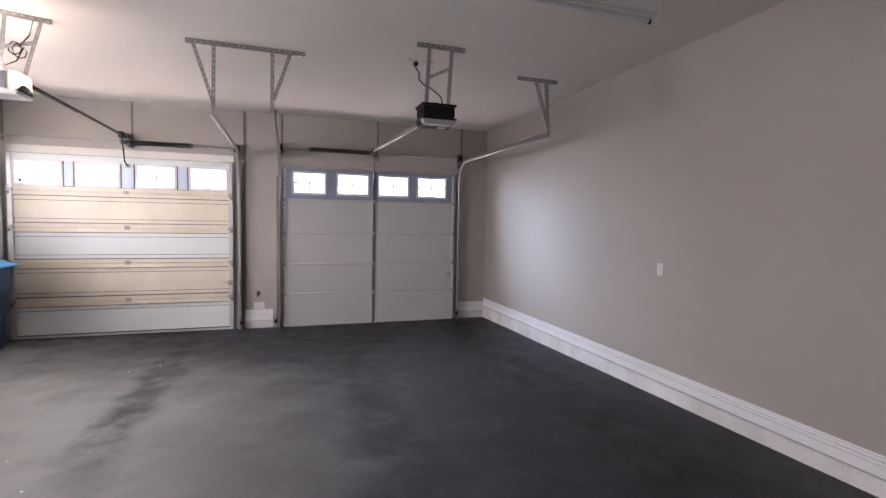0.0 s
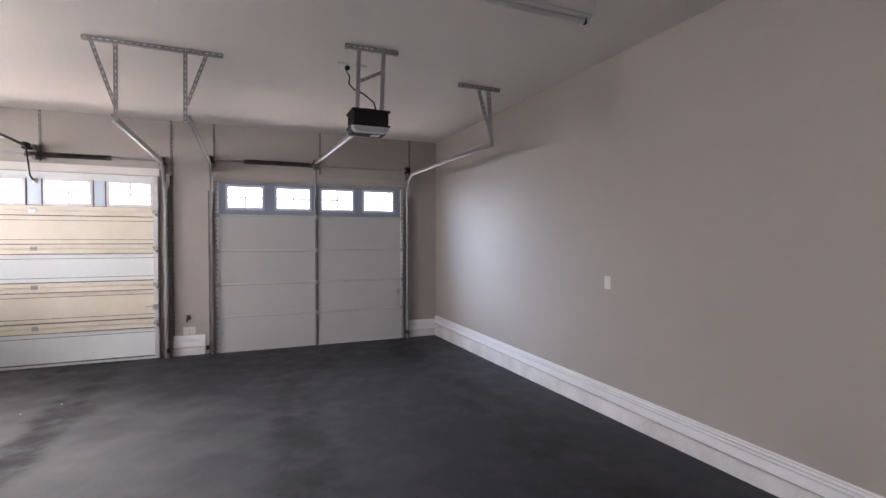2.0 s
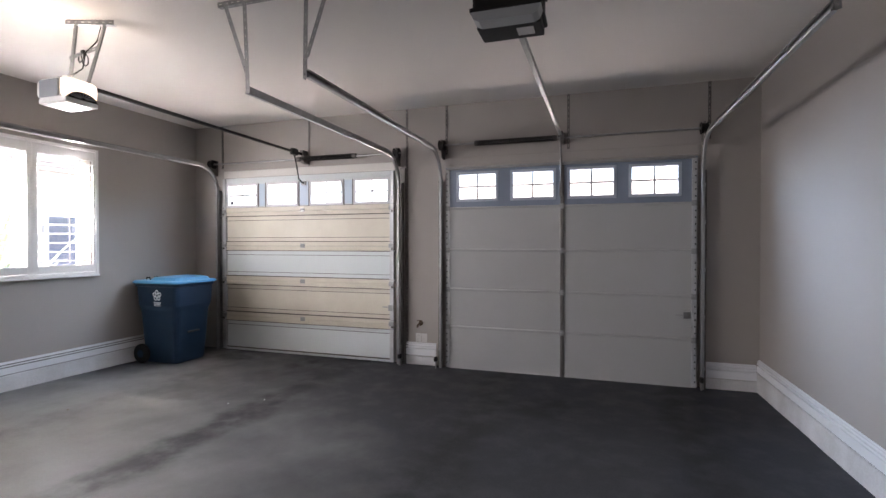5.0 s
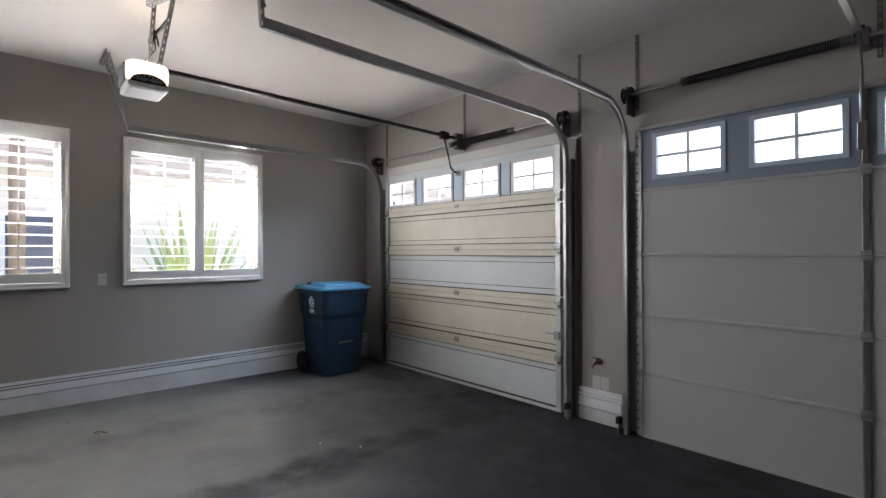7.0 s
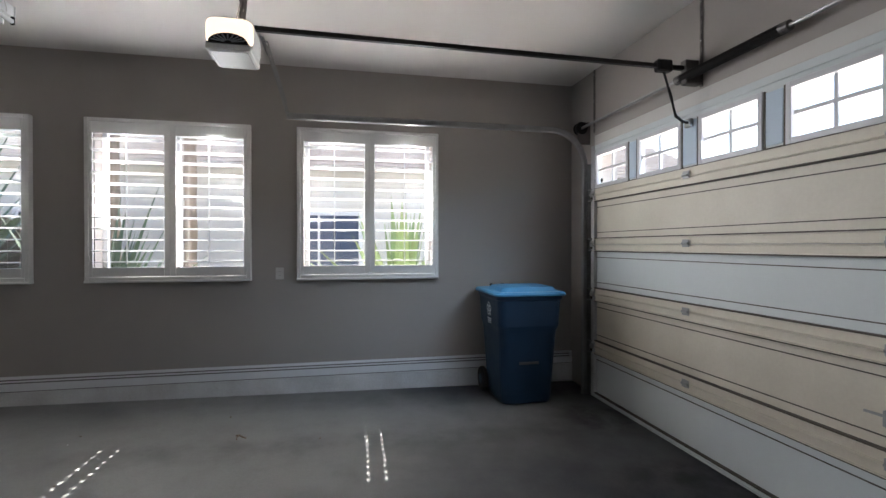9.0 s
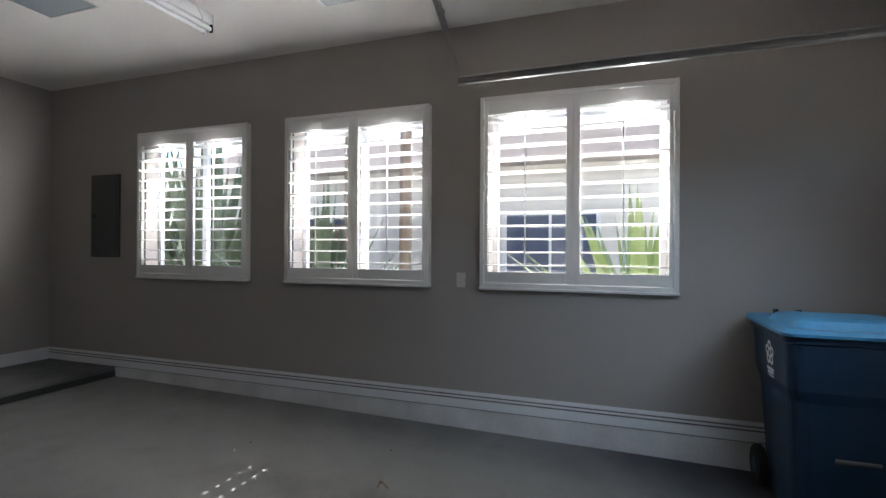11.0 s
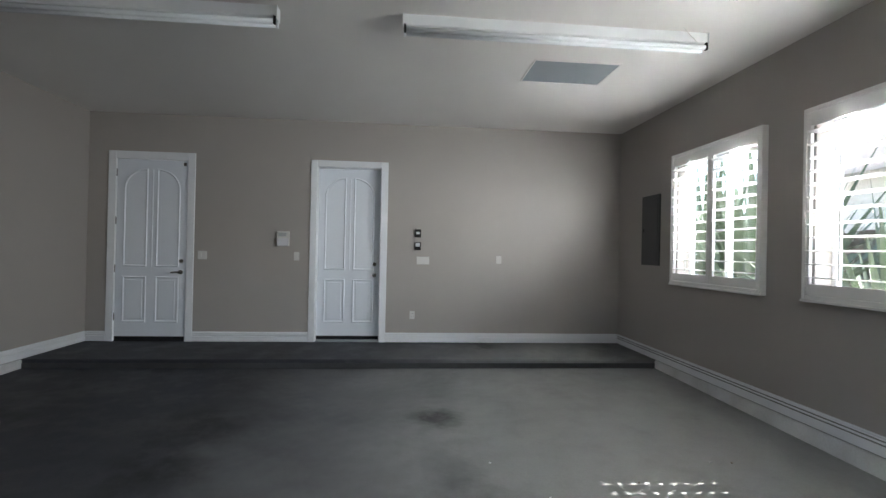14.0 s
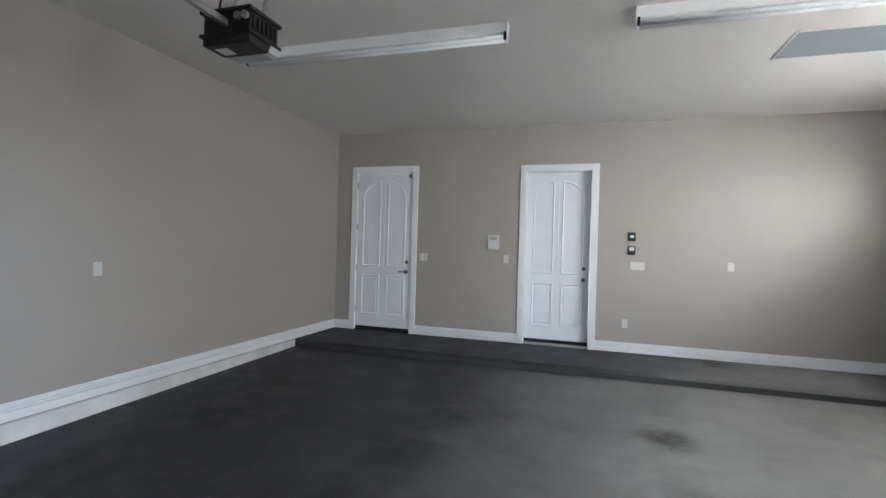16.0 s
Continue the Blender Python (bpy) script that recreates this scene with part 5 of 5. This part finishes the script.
tube([(-2.985, 4.525, fz(4.5) + 0.014), (-2.955, 4.515, fz(4.5) + 0.010), (-2.93, 4.518, fz(4.5) + 0.004)], 0.004, twig, 5)
solid("dry_twig", twig, M_TRUNK, "small dry brown twig lying on the concrete floor", "debris", "floor debris")

# ---- outside ----
gr = bmesh.new()
bmesh.ops.create_grid(gr, x_segments=2, y_segments=2, size=400, matrix=Matrix.Translation((0, 0, -0.03)))
solid("ground", gr, M_GROUND, "pale sunlit concrete ground around the house", "ground", kind="structure")
roof = bmesh.new()
box(XW - 0.45, XE + 0.4, YS - 6, YN + 0.5, ZC + 0.3, ZC + 0.5, roof)
solid("roof", roof, M_ROOFT, "flat roof edge over the garage", "roof", kind="structure")

nb = thing("neighbour_house", (-11.0, 5.0, -0.03), "pale stucco neighbouring house with a dark window and tile roof", "house")
part("wall", box(-14.0, -9.2, -4.0, 14.0, -0.03, 3.1), M_STUCCO, nb)
rf = bmesh.new()
for i in range(12):
    za = 3.05 + i * 0.12
    xx = -8.7 - i * 0.28
    box(xx - 0.36, xx, -4.4, 14.4, za, za + 0.06, rf)
part("roof", rf, M_ROOFT, nb, "rows of clay roof tiles")
for wy, ww, z0, z1 in ((4.0, 1.6, 0.9, 2.15), (9.0, 1.4, 0.9, 2.15), (-0.5, 1.4, 0.9, 2.15)):
    w = part("window", frame_plate(0, 0.001, 0, 0.001, 0, 0.001, []), M_WINFR, nb)
    fr = bmesh.new()
    box(-9.2, -9.14, wy - 0.08, wy, z0 - 0.08, z1 + 0.08, fr)
    box(-9.2, -9.14, wy + ww, wy + ww + 0.08, z0 - 0.08, z1 + 0.08, fr)
    box(-9.2, -9.14, wy, wy + ww, z1, z1 + 0.08, fr)
    box(-9.2, -9.14, wy, wy + ww, z0 - 0.08, z0, fr)
    box(-9.19, -9.15, wy + ww / 2 - 0.025, wy + ww / 2 + 0.025, z0, z1, fr)
    bmesh.ops.translate(fr, vec=-ORIGIN[nb.name], verts=fr.verts)
    fr.to_mesh(w.data)
    fr.free()
    part("pane", box(-9.198, -9.17, wy, wy + ww, z0, z1), M_NGLASS, w, "dark blue reflecting pane")


def leaf_fan(name, at, count, length, width, material, label, lift, seed):
    """A rosette of tapering, arching blades."""
    r = random.Random(seed)
    p = thing(name, at, label, "plant", "garden plants")
    at = Vector(at)
    bm = bmesh.new()
    for i in range(count):
        an = 2 * math.pi * (i * 0.382 + r.uniform(-0.04, 0.04))
        el = radians(r.uniform(*lift))
        ln = length * r.uniform(0.7, 1.1)
        out = Vector((math.cos(an), math.sin(an), 0))
        side = Vector((-math.sin(an), math.cos(an), 0))
        reach = ln * math.cos(el) * out.x
        if at.x + reach > -4.75:  # cut back along the house wall
            ln *= (-4.75 - at.x) / reach
        rows = []
        for k in range(6):
            s = k / 5
            c = at + out * (ln * s * math.cos(el)) + Vector((0, 0, ln * s * math.sin(el) - 0.28 * ln * s * s * math.cos(el)))
            wd = width * (math.sin(math.pi * min(1, s * 0.75 + 0.2)) ** 0.8) * (1 - s ** 3)
            rows.append((bm.verts.new(c - side * wd), bm.verts.new(c - Vector((0, 0, wd * 0.35))), bm.verts.new(c + side * wd)))
        for a, b in zip(rows, rows[1:]):
            bm.faces.new((a[0], a[1], b[1], b[0]))
            bm.faces.new((a[1], a[2], b[2], b[1]))
    part("leaves", bm, material, p)
    return p


leaf_fan("agave", (-6.3, 6.15, -0.03), 64, 2.4, 0.1, M_LEAF, "large sunlit yellow-green agave with broad blades", (35, 85), 3)
leaf_fan("agave", (-5.9, 4.25, -0.03), 26, 1.5, 0.06, M_LEAF, "sunlit green strap-leaved plant", (40, 85), 5)
leaf_fan("shrub", (-5.7, 2.3, -0.03), 90, 2.5, 0.07, M_SHRUB, "dark green leafy shrub by the path", (35, 88), 8)
leaf_fan("shrub", (-6.3, -0.2, -0.03), 150, 3.6, 0.1, M_SHRUB, "tall dark green shrub by the fence", (30, 89), 11)
leaf_fan("shrub", (-6.4, -1.7, -0.03), 150, 3.6, 0.1, M_SHRUB, "tall dark green shrub by the fence", (30, 89), 12)
# third palm's crown is unseen, placed to keep the sun off the south window
for k, (tx, ty, hh) in enumerate(((-6.2, 3.25, 8.6), (-6.6, 4.1, 9.0), (-6.7, 2.1, 5.0))):
    tr = thing("palm_tree", (tx, ty, -0.03), "slender palm with a rough brown trunk", "palm tree", "palms")
    rings = []
    for i in range(25):
        z = hh * i / 24
        rr = 0.085 - 0.025 * i / 24 + (0.012 if i % 2 else 0)
        rings.append([(tx + rr * math.cos(2 * math.pi * j / 12), ty + rr * math.sin(2 * math.pi * j / 12), z - 0.03) for j in range(12)])
    part("trunk", loft(rings), M_TRUNK, tr)
    bm = bmesh.new()
    r = random.Random(20 + k)
    long = 1.0 if k == 2 else 1.7
    for i in range(40):
        an, el = 2 * math.pi * i * 0.382, radians(r.uniform(-20, 70))
        out, side = Vector((math.cos(an), math.sin(an), 0)), Vector((-math.sin(an), math.cos(an), 0))
        for s in range(1, 14):
            f = s / 13
            c = Vector((tx, ty, hh)) + out * (long * f * math.cos(el)) + Vector((0, 0, long * f * math.sin(el) - 0.9 * f * f))
            for sg in (-1, 1):
                tip = c + side * sg * (0.4 * (1 - f * 0.6)) + out * 0.15 - Vector((0, 0, 0.12))
                bm.faces.new((bm.verts.new(c), bm.verts.new(c + out * 0.04), bm.verts.new(tip)))
    part("crown", bm, M_SHRUB, tr)
fence = thing("wooden_fence", (-7.6, 0.0, -0.03), "weathered brown board fence beside the house", "fence")
for k in range(46):
    fy = -6.0 + k * 0.165
    part("board", box(-7.62, -7.6, fy, fy + 0.155, -0.03, 1.95 + 0.02 * math.sin(k * 2.1)), M_FENCE, fence)
for z in (0.4, 1.6):
    part("rail", box(-7.66, -7.62, -6.0, 1.6, z, z + 0.09), M_FENCE, fence)

across = thing("house_across", (0.0, 32.0, -0.03), "pale stucco house across the street", "house")
part("wall", box(-9, 9, 30, 38, -0.03, 3.4), M_STUCCO, across)
part("roof", prism([(29.2, 3.4), (34, 5.6), (38.8, 3.4)], "x", -9.6, 9.6), M_ROOFT, across)
for wx in (-6.0, 3.0):
    w = part("window", box(wx - 0.08, wx + 1.68, 29.94, 30.0, 0.9, 2.4), M_WINFR, across)
    part("pane", box(wx, wx + 1.6, 29.92, 29.95, 1.0, 2.3), M_NGLASS, w, "dark pane")
